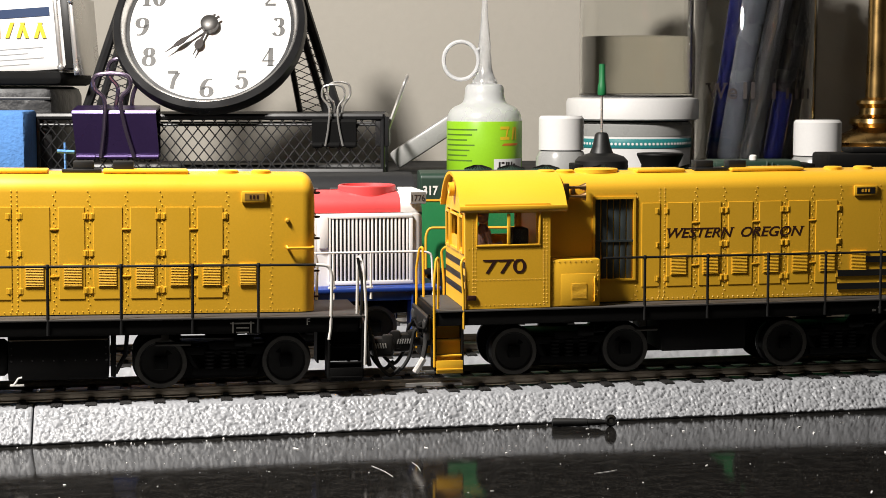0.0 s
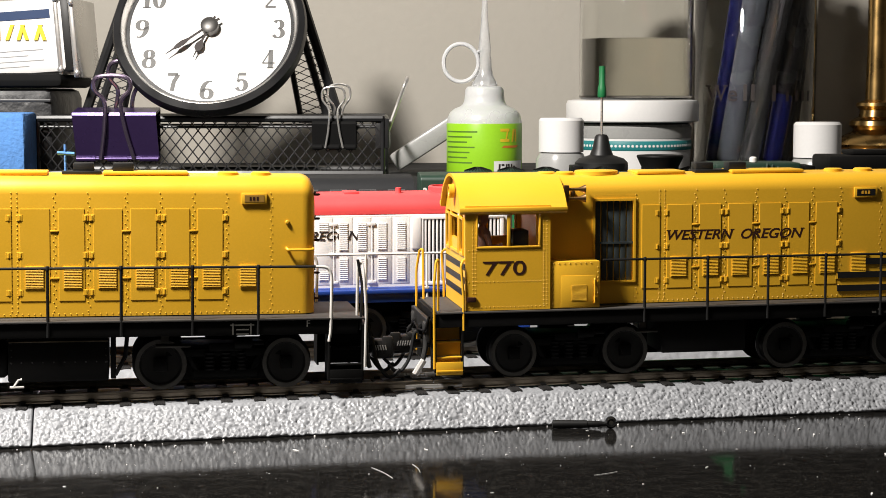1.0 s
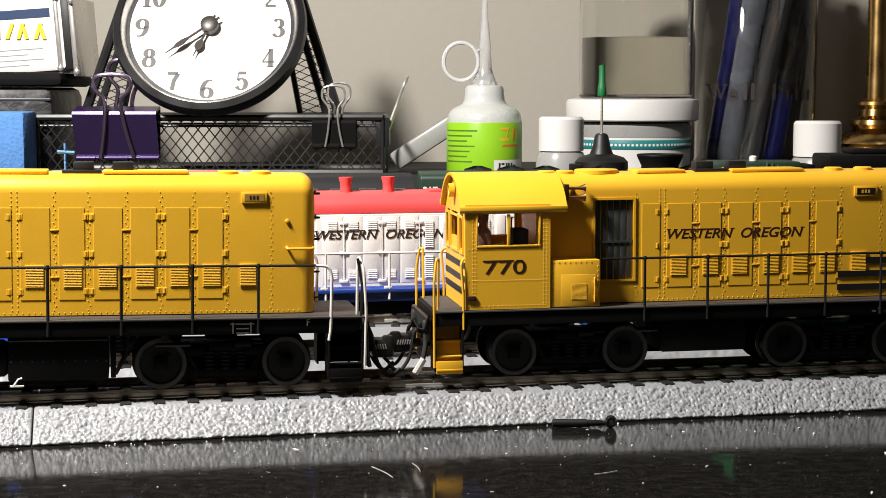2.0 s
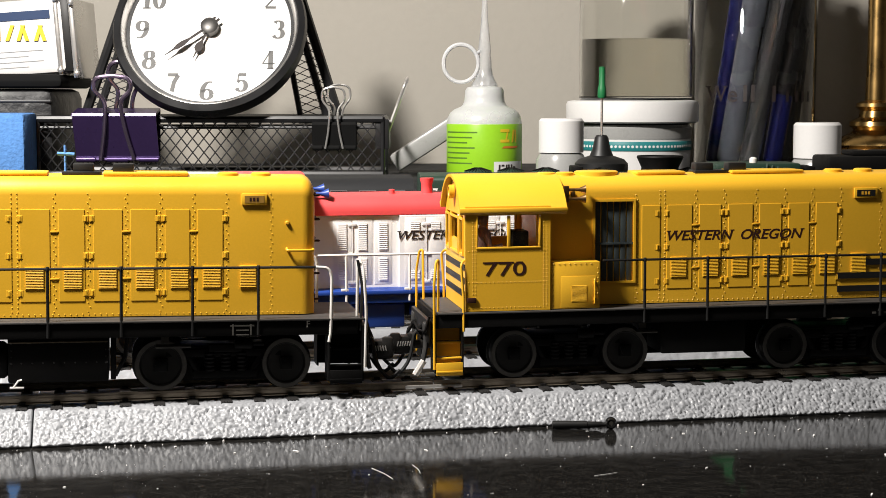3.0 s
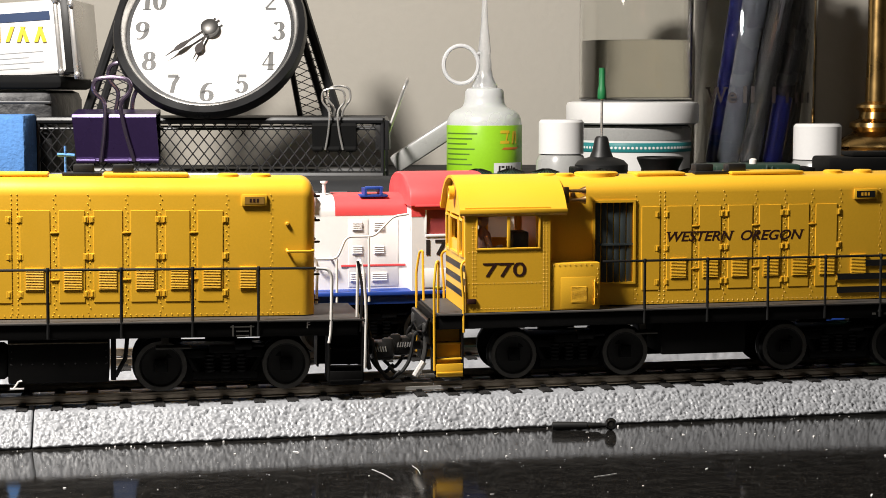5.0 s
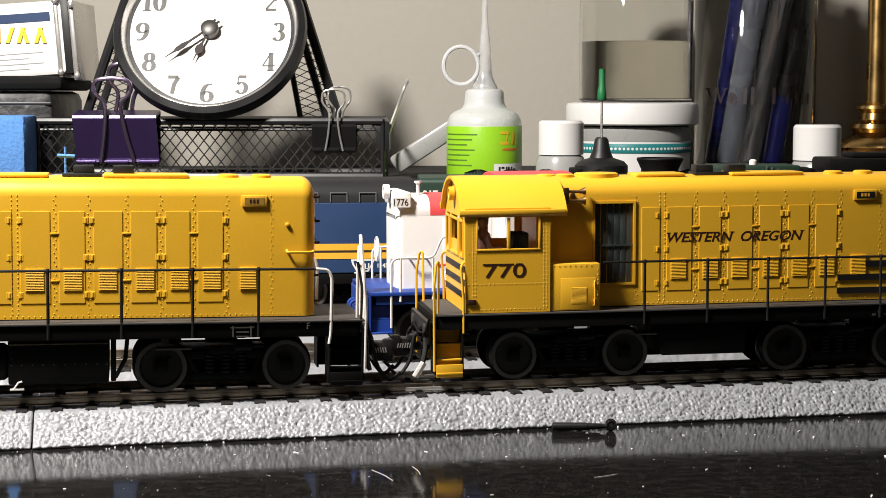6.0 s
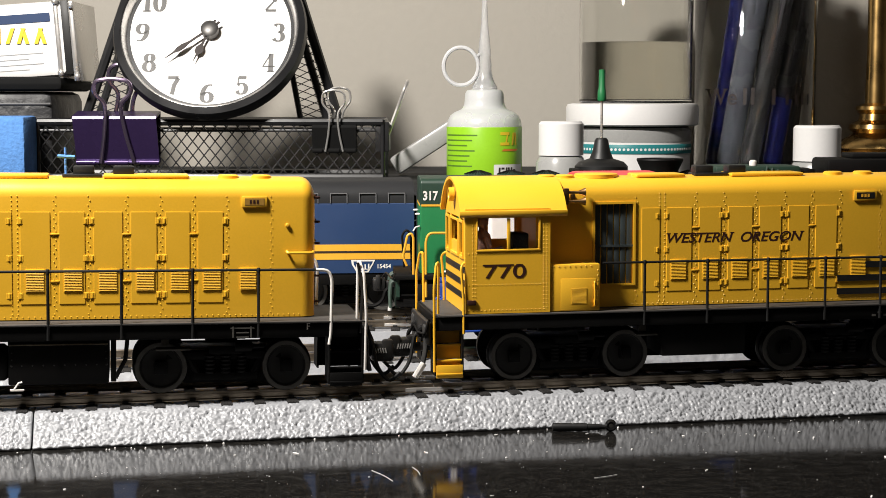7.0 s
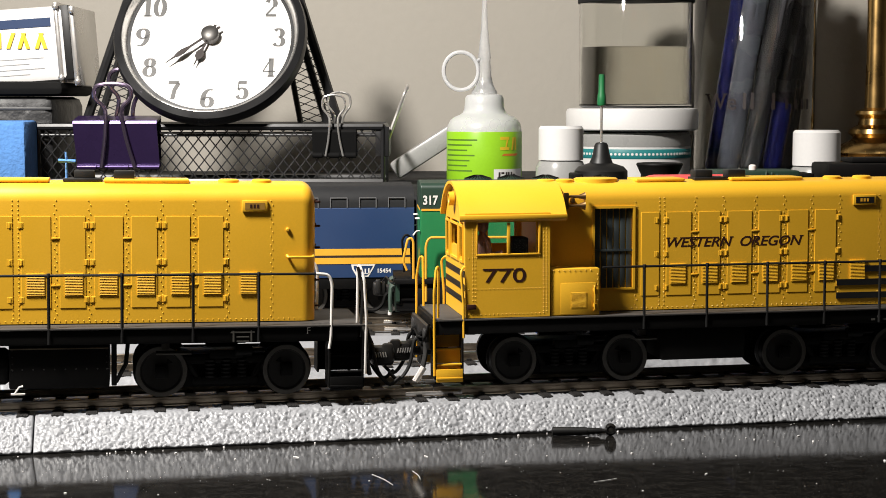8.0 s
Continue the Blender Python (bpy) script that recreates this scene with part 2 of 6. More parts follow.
def roadbed(track, near, turn=TURN, ends=None):
    """Grey embossed roadbed with sloping shoulders."""
    top, half, run = 6.4, 14.5, 9.7
    prof = [(-half - run, 0.05), (-half - run, 0.5), (-half, top), (half, top), (half + run, 0.5), (half + run, 0.05)]
    base = thing("roadbed", (track.x, track.y, 0), "light grey foam roadbed with an embossed ballast texture", "roadbed", turn=turn)
    joints = ends or [-420, -150, -97.5, 160, 420]
    for a, b in zip(joints, joints[1:]):
        bm = bmesh.new()
        if not near:
            rings(bm, [[(x, y, z) for y, z in prof] for x in (a + 0.2, b - 0.2)])
            part("roadbed_section", bm, FOAM, base, smooth=False)
            continue
        # the near shoulder is modelled lump by lump where it is seen close
        step = near if a > -200 and b < 200 else 3.0
        if a < -100:
            step = 0.25 if b > -100 else 3.0
        nx = int((b - a - 0.5) / step)
        rows = []
        nv = 54 if near < 0.5 else 20
        for i in range(nx + 1):
            x = a + 0.25 + (b - a - 0.5) * i / nx
            row = []
            for k in range(nv + 1):
                u = k / nv
                y = -half - run + (run + 4) * u
                z = min(0.5 + (top - 0.5) * (y + half + run) / run, top)
                p = Vector((x * 0.95, y * 0.95, z * 0.95))
                lump = min(abs(noise.noise(p * 1.05)) / 0.32, 1.0) ** 0.62 * 0.75 + min(abs(noise.noise(p * 1.9 + Vector((7, 3, 1)))) / 0.3, 1.0) ** 0.7 * 0.36
                lump = (lump - 0.66) * (1.05 if y < -half - 0.6 else 0.4)
                edge = min(1.0, (nx - i) / 3, i / 3)
                n = Vector((0, -0.55, 0.83)) if y < -half else Vector((0, 0, 1))
                row.append(Vector((x, y, z)) + n * lump * (0.2 if k == 0 else 1) * edge + Vector((0, noise.noise(Vector((x * 0.3, 0, 5))) * 0.3 * (1 - u), 0)))
            rows.append([row[0] + Vector((0, 0.3, -0.45))] + row)
        tail = [(y, z) for y, z in prof[3:]]
        for i, row in enumerate(rows):
            x = row[0].x
            rows[i] = row + [Vector((x, y, z)) for y, z in tail] + [Vector((x, 0, 0.05))]
        rings(bm, rows)
        part("roadbed_section", bm, FOAM, base, smooth=2)
    return base


def tie_mesh():
    bm = boxed(-1.3, 1.3, -14.2, 14.2, 5.6, 6.9, 0.15)
    for y in (-8.25, 8.25):
        for d in (-1.0, 1.0):
            box(bm, -0.7, 0.7, y + d - 0.35, y + d + 0.35, 6.9, 7.5)
    for g in (-0.6, 0.1, 0.7):
        box(bm, g - 0.12, g + 0.12, -14.15, 14.15, 6.9, 6.98)
    return mesh_of("tie", bm, TIE)


TIE_MESH = tie_mesh()


def rail_bm(x0, x1, y):
    prof = [(-1.1, 6.98), (1.1, 6.98), (1.1, 7.2), (0.25, 7.35), (0.25, 8.3), (0.5, 8.45), (0.5, 8.9), (0.4, 9.0), (-0.4, 9.0), (-0.5, 8.9), (-0.5, 8.45), (-0.25, 8.3), (-0.25, 7.35), (-1.1, 7.2)]
    return rings(bmesh.new(), [[(x, y + a, z) for a, z in prof] for x in (x0, x1)])


def track(place, label, turn=TURN, lo=-420, hi=420):
    base = thing("model_track", (place.x, place.y, 0), label, "track", "parallel model tracks", turn)
    for y in (-8.25, 8.25):
        for a, b in ((lo, -4.2), (-3.9, hi)):
            part("rail", rail_bm(a, b, y), RAIL, base, "worn nickel-silver rail")
        joiner = boxed(-11, 3, y - 0.9, y + 0.9, 7.02, 8.1, 0.2)
        part("rail_joiner", joiner, STEEL, base, "bright metal rail joiner")
    for i in range(max(-38, math.ceil(lo / 7.7)), min(42, int(hi / 7.7))):
        ob = new("tie", TIE_MESH)
        ob.parent = base
        ob.matrix_basis = pose(i * 7.7 * MM, 0, 0)
    return base


roadbed(TRACK_1, 0.3)
roadbed(TRACK_2, 0.8)
roadbed(TRACK_3, 0, TURN_3, [-300, -60, 150, 300])
roadbed(TRACK_4, 0, TURN_4, [-150, 0, 125])
track(TRACK_1, "black plastic ties with tarnished metal rails under the yellow locomotives")
track(TRACK_2, "middle track that carries the moving white locomotive")
track(TRACK_3, "third track under the parked green locomotive", TURN_3, -300, 300)
track(TRACK_4, "rearmost track under the parked blue car", TURN_4, -150, 125)


# ---- locomotives ----
def hood_ring(x, half, z0, z1, r, inset=0.0):
    """Cross-section of a hood with rounded roof edges."""
    h, top = half - inset, z1 - inset
    pts = [(x, -h, z0), (x, h, z0)]
    for k in range(9):
        a = math.pi / 2 * k / 8
        pts.append((x, h - r + r * math.cos(a), top - r * 0.8 + r * 0.8 * math.sin(a)))
    # slightly crowned roof
    pts.append((x, 0, top + 0.5))
    for k in range(9):
        a = math.pi / 2 * (1 + k / 8)
        pts.append((x, -h + r + r * math.cos(a), top - r * 0.8 + r * 0.8 * math.sin(a)))
    return pts


def hood_bm(x0, x1, half, z0, z1, r=5.0, round0=0.0, round1=0.0):
    loops = []
    if round0:
        for k in range(7):
            a = math.pi / 2 * k / 6
            loops.append(hood_ring(x0 + round0 - round0 * math.cos(a), half, z0, z1, r, round0 * (1 - math.sin(a))))
    else:
        loops.append(hood_ring(x0, half, z0, z1, r))
    if round1:
        for k in range(7):
            a = math.pi / 2 * k / 6
            loops.append(hood_ring(x1 - round1 + round1 * math.sin(a), half, z0, z1, r, round1 * (1 - math.cos(a))))
    else:
        loops.append(hood_ring(x1, half, z0, z1, r))
    return rings(bmesh.new(), loops)


def louvre(bm, x0, x1, z0, z1, y, side, pitch=0.62, proud=0.42):
    """A stamped grid of slanting slats on a side plate."""
    f = side
    ys = sorted((y, y + f * 0.18))
    box(bm, x0, x1, ys[0], ys[1], z0, z1)
    z = z0 + 0.25
    while z + pitch * 0.8 < z1 + 0.2:
        a, b, c = (y + f * 0.15, z + pitch * 0.75), (y + f * proud, z + 0.05), (y + f * 0.15, z - 0.08)
        rings(bm, [[(x, p, q) for p, q in (a, b, c)] for x in (x0 + 0.15, x1 - 0.15)])
        z += pitch
    return bm


def wheelset(x, r=5.85, z=0.0):
    prof = [(0.8, -10.6), (r - 1.5, -10.9), (r - 1.2, -11.5), (r - 0.1, -11.5), (r, -11.3), (r, -8.0), (r + 0.5, -7.6), (r + 0.45, -7.0), (0.8, -7.1)]
    bm = turned(prof, 40, (x, 0, r + z), "y")
    lathe(bm, [(rr, -h) for rr, h in prof], 40, (x, 0, r + z), "y")
    rod(bm, [(x, -8, r + z), (x, 8, r + z)], 1.1)
    return bm


def truck(parent, xa, xb, drop=0.0):
    """Two wheelsets in a cast frame whose bars run between the wheels."""
    mid = (xa + xb) / 2
    top = part("truck", boxed(xa - 1, xb + 1, -6.4, 6.4, 5 - drop, 9.5, 0.5), FRAME, parent)
    for x in (xa, xb):
        part("wheelset", wheelset(x, 5.85, -drop), WHEEL, top, "dark steel wheels with worn treads")
        for s in (-1, 1):
            ring = turned([(4.75, s * 11.45), (4.85, s * 11.62), (5.7, s * 11.62), (5.8, s * 11.45)], 48, (x, 0, 5.85 - drop), "y", caps=False)
            part("tyre_rim", ring, TYRE, top, "lighter worn rim of the wheel")
    for s in (-1, 1):
        y = s * 10.0
        bm = bmesh.new()
        lo, hi = sorted((y - 0.8, y + 0.8))
        box(bm, xa + 1, xb - 1, lo, hi, 7.4 - drop, 9.2 - drop, 0.3)
        box(bm, mid - 7.5, mid + 7.5, lo, hi, 2.6 - drop, 4.4 - drop, 0.3)
        for a, b in ((xa + 6.0, mid - 6), (xb - 6.0, mid + 6)):
            rod(bm, [(a, y, 8.0 - drop), (b, y, 3.6 - drop)], 0.8, 6)
        box(bm, mid - 3.8, mid + 3.8, lo - 0.8, hi + 0.8, 8.6 - drop, 10.4 - drop, 0.3)
        for d in (-3.6, 0, 3.6):
            lathe(bm, [(1.3 if k % 2 else 1.0, 4.2 - drop + k * 0.45) for k in range(10)], 10, (mid + d, y + s * 0.6, 0))
        lathe(bm, [(1.2, mid + 2), (1.2, mid + 6), (0.5, mid + 6.4), (0.5, mid + 9)], 10, (0, y + s * 1.6, 10.4 - drop), "x")
        box(bm, xa + 5.0, xb - 5.0, *sorted((s * 7.6, s * 8.6)), 1.8 - drop, 9.4 - drop)
        part("side_frame", bm, FRAME, top)
        for x in (xa, xb):
            jb = boxed(x - 1.5, x + 1.5, *sorted((s * 11.0, s * 12.4)), 4.4 - drop, 7.4 - drop, 0.25)
            lathe(jb, [(1.2, 0), (1.2, s * 0.3), (0.5, s * 0.5)], 12, (x, s * 12.4, 5.9 - drop), "y")
            part("axle_box", jb, FRAME, top)
            shoe = boxed(x - 1.2, x + 1.2, *sorted((s * 8.4, s * 11.2)), 11.0 - drop, 11.8 - drop, 0.2)
            part("brake_shoe", shoe, FRAME, top)
    return top


def rivet_col(places, x, z0, z1, y, step=1.25, pair=0.0):
    n = int((z1 - z0) / step)
    for k in range(n + 1):
        z = z0 + (z1 - z0) * k / n
        if pair:
            places.append((x - pair, y, z))
            places.append((x + pair, y, z))
        else:
            places.append((x + (0.22 if k % 2 else -0.22), y, z))


HOOD_TOP, SILL, DECKTOP = 48.6, 17.2, 16.95
DOORS = (51.4, 67.4, 83.2, 97.9)       # hinge columns along the hood
MIDS = (44.7, 60.0, 75.6, 90.4)          # door meeting strips between them
COL_END, HOOD_END = 108.5, 119.2


def yellow_switcher(at, turn, pitch, label, lettered, drop=(0.0, 0.0), stretch=1.0):
    base = thing("model_locomotive", at, label, "model locomotive", "yellow locomotives", turn)
    base.matrix_basis = pose(at[0] * MM, at[1] * MM, at[2] * MM, 0, 0, turn) @ pose(0, 0, 0, 0, pitch, 0)
    # underframe
    bm = boxed(-6.6, 128.5, -17.2, 17.2, DECKTOP - 0.45, DECKTOP, 0.1)
    part("walkway", bm, DECK, base, "scuffed dark walkway along the hood")
    bm = boxed(-7.4, 127, -16.7, 16.7, 13.2, DECKTOP - 0.5, 0.2)
    box(bm, -6, 125, -7, 7, 12.4, 13.2)
    part("frame_sill", bm, FRAME, base)
    if not lettered:
        pad, x = boxed(98.2, 103.8, -17.0, -16.65, 15.4, 15.7), 101.0
        for dx in (-2.2, 2.0):
            box(pad, x + dx - 0.18, x + dx + 0.18, -17.1, -16.65, 13.4, 15.9)
        for z in (13.5, 14.5):
            box(pad, x - 1.5, x + 1.5, -17.05, -16.65, z - 0.12, z + 0.12)
        part("jacking_pad", pad, TYRE, base, "small worn metal step bracket")
    # hood in three lengths, the middle one set back behind the radiator shutters
    part("hood", hood_bm(19, 34.0, 9.5, SILL, HOOD_TOP), YELLOW, base)
    part("radiator_core", hood_bm(34.0, 44.2, 8.5, SILL, 43.4, 0.5), YELLOW, base)
    part("radiator_roof", hood_bm(34.0, 44.2, 9.5, 43.0, HOOD_TOP), YELLOW, base)
    hood = part("hood", hood_bm(44.2, HOOD_END, 9.5, SILL, HOOD_TOP, round1=3.2), YELLOW, base)
    for s in (-1, 1):
        y = s * 9.5
        heads = []
        lo, hi = sorted((s * 8.4, s * 9.52))
        for z0, z1 in ((SILL, 22.8), (42.6, HOOD_TOP - 4.6)):
            part("shutter_surround", boxed(34.0, 44.2, lo, hi, z0, z1), YELLOW, base)
        for k in range(6):
            x = 34.3 + k * 1.65
            part("radiator_shutter", boxed(x, x + 1.35, *sorted((s * 8.4, s * 8.85)), 22.8, 42.6, 0.12), SLATE, base, "dark grey vertical shutter")
        slats = bmesh.new()
        box(slats, 34.1, 44.1, *sorted((s * 8.8, s * 9.15)), 31.9, 32.4)
        part("shutter_bar", slats, SLATE, base)
        frame_bm = bmesh.new()
        for b in ((33.5, 34.1, 22.4, 43.1), (44.0, 44.6, 22.4, 43.1), (34.1, 44.0, 42.5, 43.1), (34.1, 44.0, 22.4, 22.9)):
            box(frame_bm, b[0], b[1], *sorted((s * 9.4, s * 9.85)), b[2], b[3])
        part("shutter_frame", frame_bm, YELLOW, base)
        rivet_col(heads, 44.9, 18.6, 44.0, y, 1.15)
        # doors: raised plates between the strips
        edges = [46.2, 50.8, 52.6, 59.0, 60.9, 66.5, 68.4, 74.7, 76.5, 82.2, 84.1, 89.5, 91.3, 96.9]
        for a, b in zip(edges[::2], edges[1::2]):
            part("engine_door", boxed(a, b, *sorted((y - s * 0.1, y + s * 0.15)), 20.7, 41.4, 0.07), YELLOW, hood, smooth=False)
        for x in DOORS:
            rivet_col(heads, x, 18.4, 44.9, y, 1.0, 0.62 if x == DOORS[0] else 0.0)
        for x in MIDS[1:]:
            rivet_col(heads, x, 18.4, 44.9, y, 0.95)
            for z in (36.4, 25.8):
                lug = boxed(x - 0.95, x + 0.95, *sorted((y, y + s * 0.24)), z - 0.2, z + 0.2, 0.08)
                part("door_latch", lug, YELLOW, hood)
        rivet_col(heads, COL_END, 18.4, 44.9, y, 1.0)
        x = 20.5
        while x < 116:
            heads.append((x, y, SILL + 0.55))
            x += 1.3
        for x in DOORS:
            for z in (39.35, 31.0, 22.6):
                hinge = bmesh.new()
                dxs = (-1.25, 1.25) if x == DOORS[0] else (-0.7, 0.7)
                if x == DOORS[3]:
                    dxs = (-0.5,)
                for dx in dxs:
                    box(hinge, x + dx - 0.62, x + dx + 0.62, *sorted((y, y + s * 0.2)), z - 0.75, z + 0.75, 0.1)
                    box(hinge, x + dx - 0.22, x + dx + 0.22, *sorted((y, y + s * 0.32)), z - 0.6, z + 0.6, 0.08)
                part("hinge", hinge, YELLOW, hood, smooth=False)
        for x in (53.6, 61.85, 69.4, 77.6, 85.2, 92.4, 100.75):
            grid = louvre(bmesh.new(), x, x + 4.1, 23.4, 28.3, y + s * 0.12, s, 0.36, 0.3)
            box(grid, x - 0.05, x + 4.15, *sorted((y, y + s * 0.42)), 28.2, 28.55, 0.06)
            part("louvre", grid, YELLOW, hood)
        board = boxed(101.2, 107.4, *sorted((y, y + s * 0.5)), 42.4, 45.0, 0.15)
        b_ob = part("number_board", board, YELLOW, base)
        part("board_face", boxed(101.9, 106.7, *sorted((y + s * 0.4, y + s * 0.56)), 42.9, 44.5), BLACK if lettered else OCHRE, b_ob, "small number panel")
        bars = bmesh.new()
        for k in range(3):
            box(bars, 103.1 + k * 0.85, 103.6 + k * 0.85, *sorted((y + s * 0.5, y + s * 0.62)), 43.3, 44.1)
        part("number_mark", bars, STRIPE if lettered else BROWN, b_ob)
        # grab irons and lifting lugs on the rounded end
        part("grab_iron", wire([(112.3, y, 32.4), (112.3, y + s * 1.1, 32.0), (118.6, y + s * 1.0, 32.0), (118.6, y * 0.8, 32.2)], 0.32, 0.8), YELLOW, base)
        part("lifting_eye", turned([(0.5, 0), (0.5, s * 0.4), (0.3, s * 0.55)], 10, (112.4, y, 38.3), "y"), YELLOW, base)
        rv = rivets(bmesh.new(), heads, 0.18, (0, s, 0))
        part("rivets", rv, YELLOW, hood)["kind"] = "stuff"
        # cab side
        cy0, cy1 = sorted((s * 15.7, s * 16.6))
        wall = bmesh.new()
        box(wall, 0, 21.2, cy0, cy1, SILL - 0.1, 32.3)
        box(wall, 0, 21.2, cy0, cy1, 40.0, 42.2)
        box(wall, 0, 2.9, cy0, cy1, 32.3, 40.0)
        box(wall, 18.8, 21.2, cy0, cy1, 32.3, 40.0)
        cab_side = part("cab_side", wall, YELLOW, base)
        sash = bmesh.new()
        yy = sorted((s * 16.2, s * 16.85))
        box(sash, 2.7, 18.8, *yy, 32.0, 32.5, 0.1)
        box(sash, 10.4, 11.2, *yy, 32.5, 39.9, 0.1)
        box(sash, 2.7, 3.1, *yy, 32.5, 39.9, 0.1)
        box(sash, 18.3, 18.8, *yy, 32.5, 39.9, 0.1)
        part("window_frame", sash, YELLOW, cab_side)
        pane = part("pane", boxed(3.0, 18.5, *sorted((s * 16.25, s * 16.4)), 32.3, 40.0), PANE, cab_side)
        pane.visible_shadow = False
        ch = []
        yo = s * 16.6
        for zz in (17.9, 24.0, 31.5, 41.2):
            x = 0.8
            while x < 20.4:
                ch.append((x, yo, zz))
                x += 1.05
        for xx in (1.9, 2.5, 19.6, 20.4):
            zz = 18.4
            while zz < 40:
                ch.append((xx, yo, zz))
                zz += 0.95
        part("cab_rivets", rivets(bmesh.new(), ch, 0.17, (0, s, 0)), YELLOW, cab_side)["kind"] = "stuff"
        part("step_light", boxed(0.4, 2.6, *sorted((s * 16.5, s * 17.1)), 19.2, 20.4, 0.1), BROWN, cab_side)
        # battery box beside the cab
        bb = part("battery_box", boxed(21.5, 33.9, *sorted((s * 9.4, s * 16.2)), SILL - 0.1, 28.5, 0.25), YELLOW, base)
        part("box_door", boxed(24.0, 33.0, *sorted((s * 16.1, s * 16.3)), 17.4, 25.0, 0.06), YELLOW, bb)
        part("vent_panel", louvre(bmesh.new(), 26.6, 30.6, 18.8, 22.6, s * 16.2, s, 0.22, 0.24), YELLOW, bb)
        part("door_rod", wire([(32.5, s * 16.3, 18.2), (32.5, s * 16.7, 18.4), (32.5, s * 16.7, 24.0), (32.5, s * 16.3, 24.2)], 0.16, 0.2), YELLOW, bb)
        for z in (19.4, 23.2):
            part("box_hinge", boxed(32.3, 33.4, *sorted((s * 16.2, s * 16.55)), z - 0.45, z + 0.45, 0.1), YELLOW, bb)
        bh = []
        for k in range(8):
            bh += [(21.9, s * 16.2, 18.2 + k * 1.25), (33.4, s * 16.2, 18.2 + k * 1.25), (22.2 + k * 1.35, s * 16.2, 28.0)]
        part("box_rivets", rivets(bmesh.new(), bh, 0.2, (0, s, 0)), YELLOW, bb)["kind"] = "stuff"
        # long handrail with its posts
        ry = s * 16.9
        part("handrail", wire([(34.5, ry, 28.7), (113.5, ry, 28.7), (118.5, ry, 28.7)], 0.3), BLACK, base, "thin black wire handrail")
        for x in ((45.2, 61.1, 76.6, 91.5, 106.0) if lettered else (43.2, 58.7, 74.4, 89.9, 104.8)):
            pb = rod(bmesh.new(), [(x, ry, 13.4), (x, ry, 28.7)], 0.36, 8)
            lathe(pb, [(0.42, 28.2), (0.5, 28.7), (0.35, 29.2)], 8, (x, ry, 0))
            part("stanchion", pb, BLACK, base)
        end = [(118.5, ry, 28.7), (121.4, ry, 28.5), (122.2, ry, 26.5), (122.0, ry, 14.0), (121.6, ry, 11.5)]
        part("end_handrail", wire(end, 0.36, 1.6), RAILWHITE, base, "white painted end handrail")
        # rungs in brown: the shade at the hood end is put into their colour
        for z in (20.4, 26.4, 34.0, 39.0, 44.6):
            part("ladder_rung", wire([(118.6, s * 6.8, z), (120.2, s * 6.9, z), (120.4, s * 4.2, z - 0.3), (118.8, s * 4.2, z - 0.3)], 0.24, 0.5), BROWN, base)
        if s < 0:
            part("end_handrail", wire([(128.6, ry, 5.5), (128.8, ry, 18.5), (128.2, ry, 27.6), (127.4, s * 15.2, 30.4), (127.2, s * 13.4, 30.0), (127.2, s * 13.0, DECKTOP)], 0.33, 1.3), RAILWHITE, base, "white painted end handrail")
            part("end_stanchion", wire([(127.6, ry * 0.97, 14.0), (127.9, ry * 0.97, 24.0), (126.9, ry * 0.97, 30.2)], 0.3, 1.0), BLACK, base, "black inner end post")
        # step wells at both ends
        for x0, x1, m in ((-7.2, -0.8, YELLOW), (121.8, 128.0, FRAME)):
            for k, z in enumerate((13.0, 9.3, 5.7, 2.6)):
                st = bmesh.new()
                yo0 = s * (12.2 + k * 1.35)
                yy = sorted((yo0, yo0 + s * 1.5))
                box(st, x0, x1, yy[0], yy[1], z, z + 0.45, 0.08)
                yb = sorted((yo0, yo0 + s * 0.4))
                if k < 3:
                    box(st, x0, x1, *yb, z - 3.2, z + 3.2 if k == 0 else z)
                else:
                    yf = sorted((yo0 + s * 0.9, yo0 + s * 1.3))
                    box(st, x0, x1, *yf, 1.9, 5.0, 0.1)
                part("step", st, m, base, "yellow boarding step" if m is YELLOW else "black boarding step")
            bl = bmesh.new()
            for x in (x0 - 0.3, x1 - 0.1):
                box(bl, x, x + 0.4, *sorted((s * 9, s * 17.0)), 2.4, 15.2)
            part("step_side", bl, FRAME, base)
        for x, k in ((-7.6, 0), (-0.5, 1)):
            pts = [(x, ry, 3.4), (x, ry, 24.0), (x + 0.7 + k * 0.5, ry + (-s) * 1.2, 29.2), (x + 1.4 + k, ry - s * 2.2, 29.6), (x + 1.4 + k, ry - s * 3.4, DECKTOP)]
            if k == 1:
                pts = [(x, ry, 12.4), (x, ry, 20.5), (x - 0.6, ry, 28.4), (x + 0.3, ry - s * 1.2, 29.4), (1.0, ry - s * 1.0, 29.2)]
            part("cab_handrail", wire(pts, 0.32, 1.2), YELLOW, base)
        # fuel tank between the trucks
        part("fuel_tank", boxed(50.0, 71.6, *sorted((s * 0.05, s * 15.0)), 5.2 if lettered and s < 0 else 3.2, 13.6, 0.5), FRAME, base, "black fuel tank with a riveted edge")
        tr = [(50.6 + k * 2.3, s * 15.0, 7.6) for k in range(10)] + [(50.8, s * 15.0, 7.5 + k * 1.5) for k in range(4)] + [(71, s * 15.0, 7.5 + k * 1.5) for k in range(4)]
        if not lettered:
            part("tank_rivets", rivets(bmesh.new(), tr, 0.2, (0, s, 0)), WHEEL, base)["kind"] = "stuff"
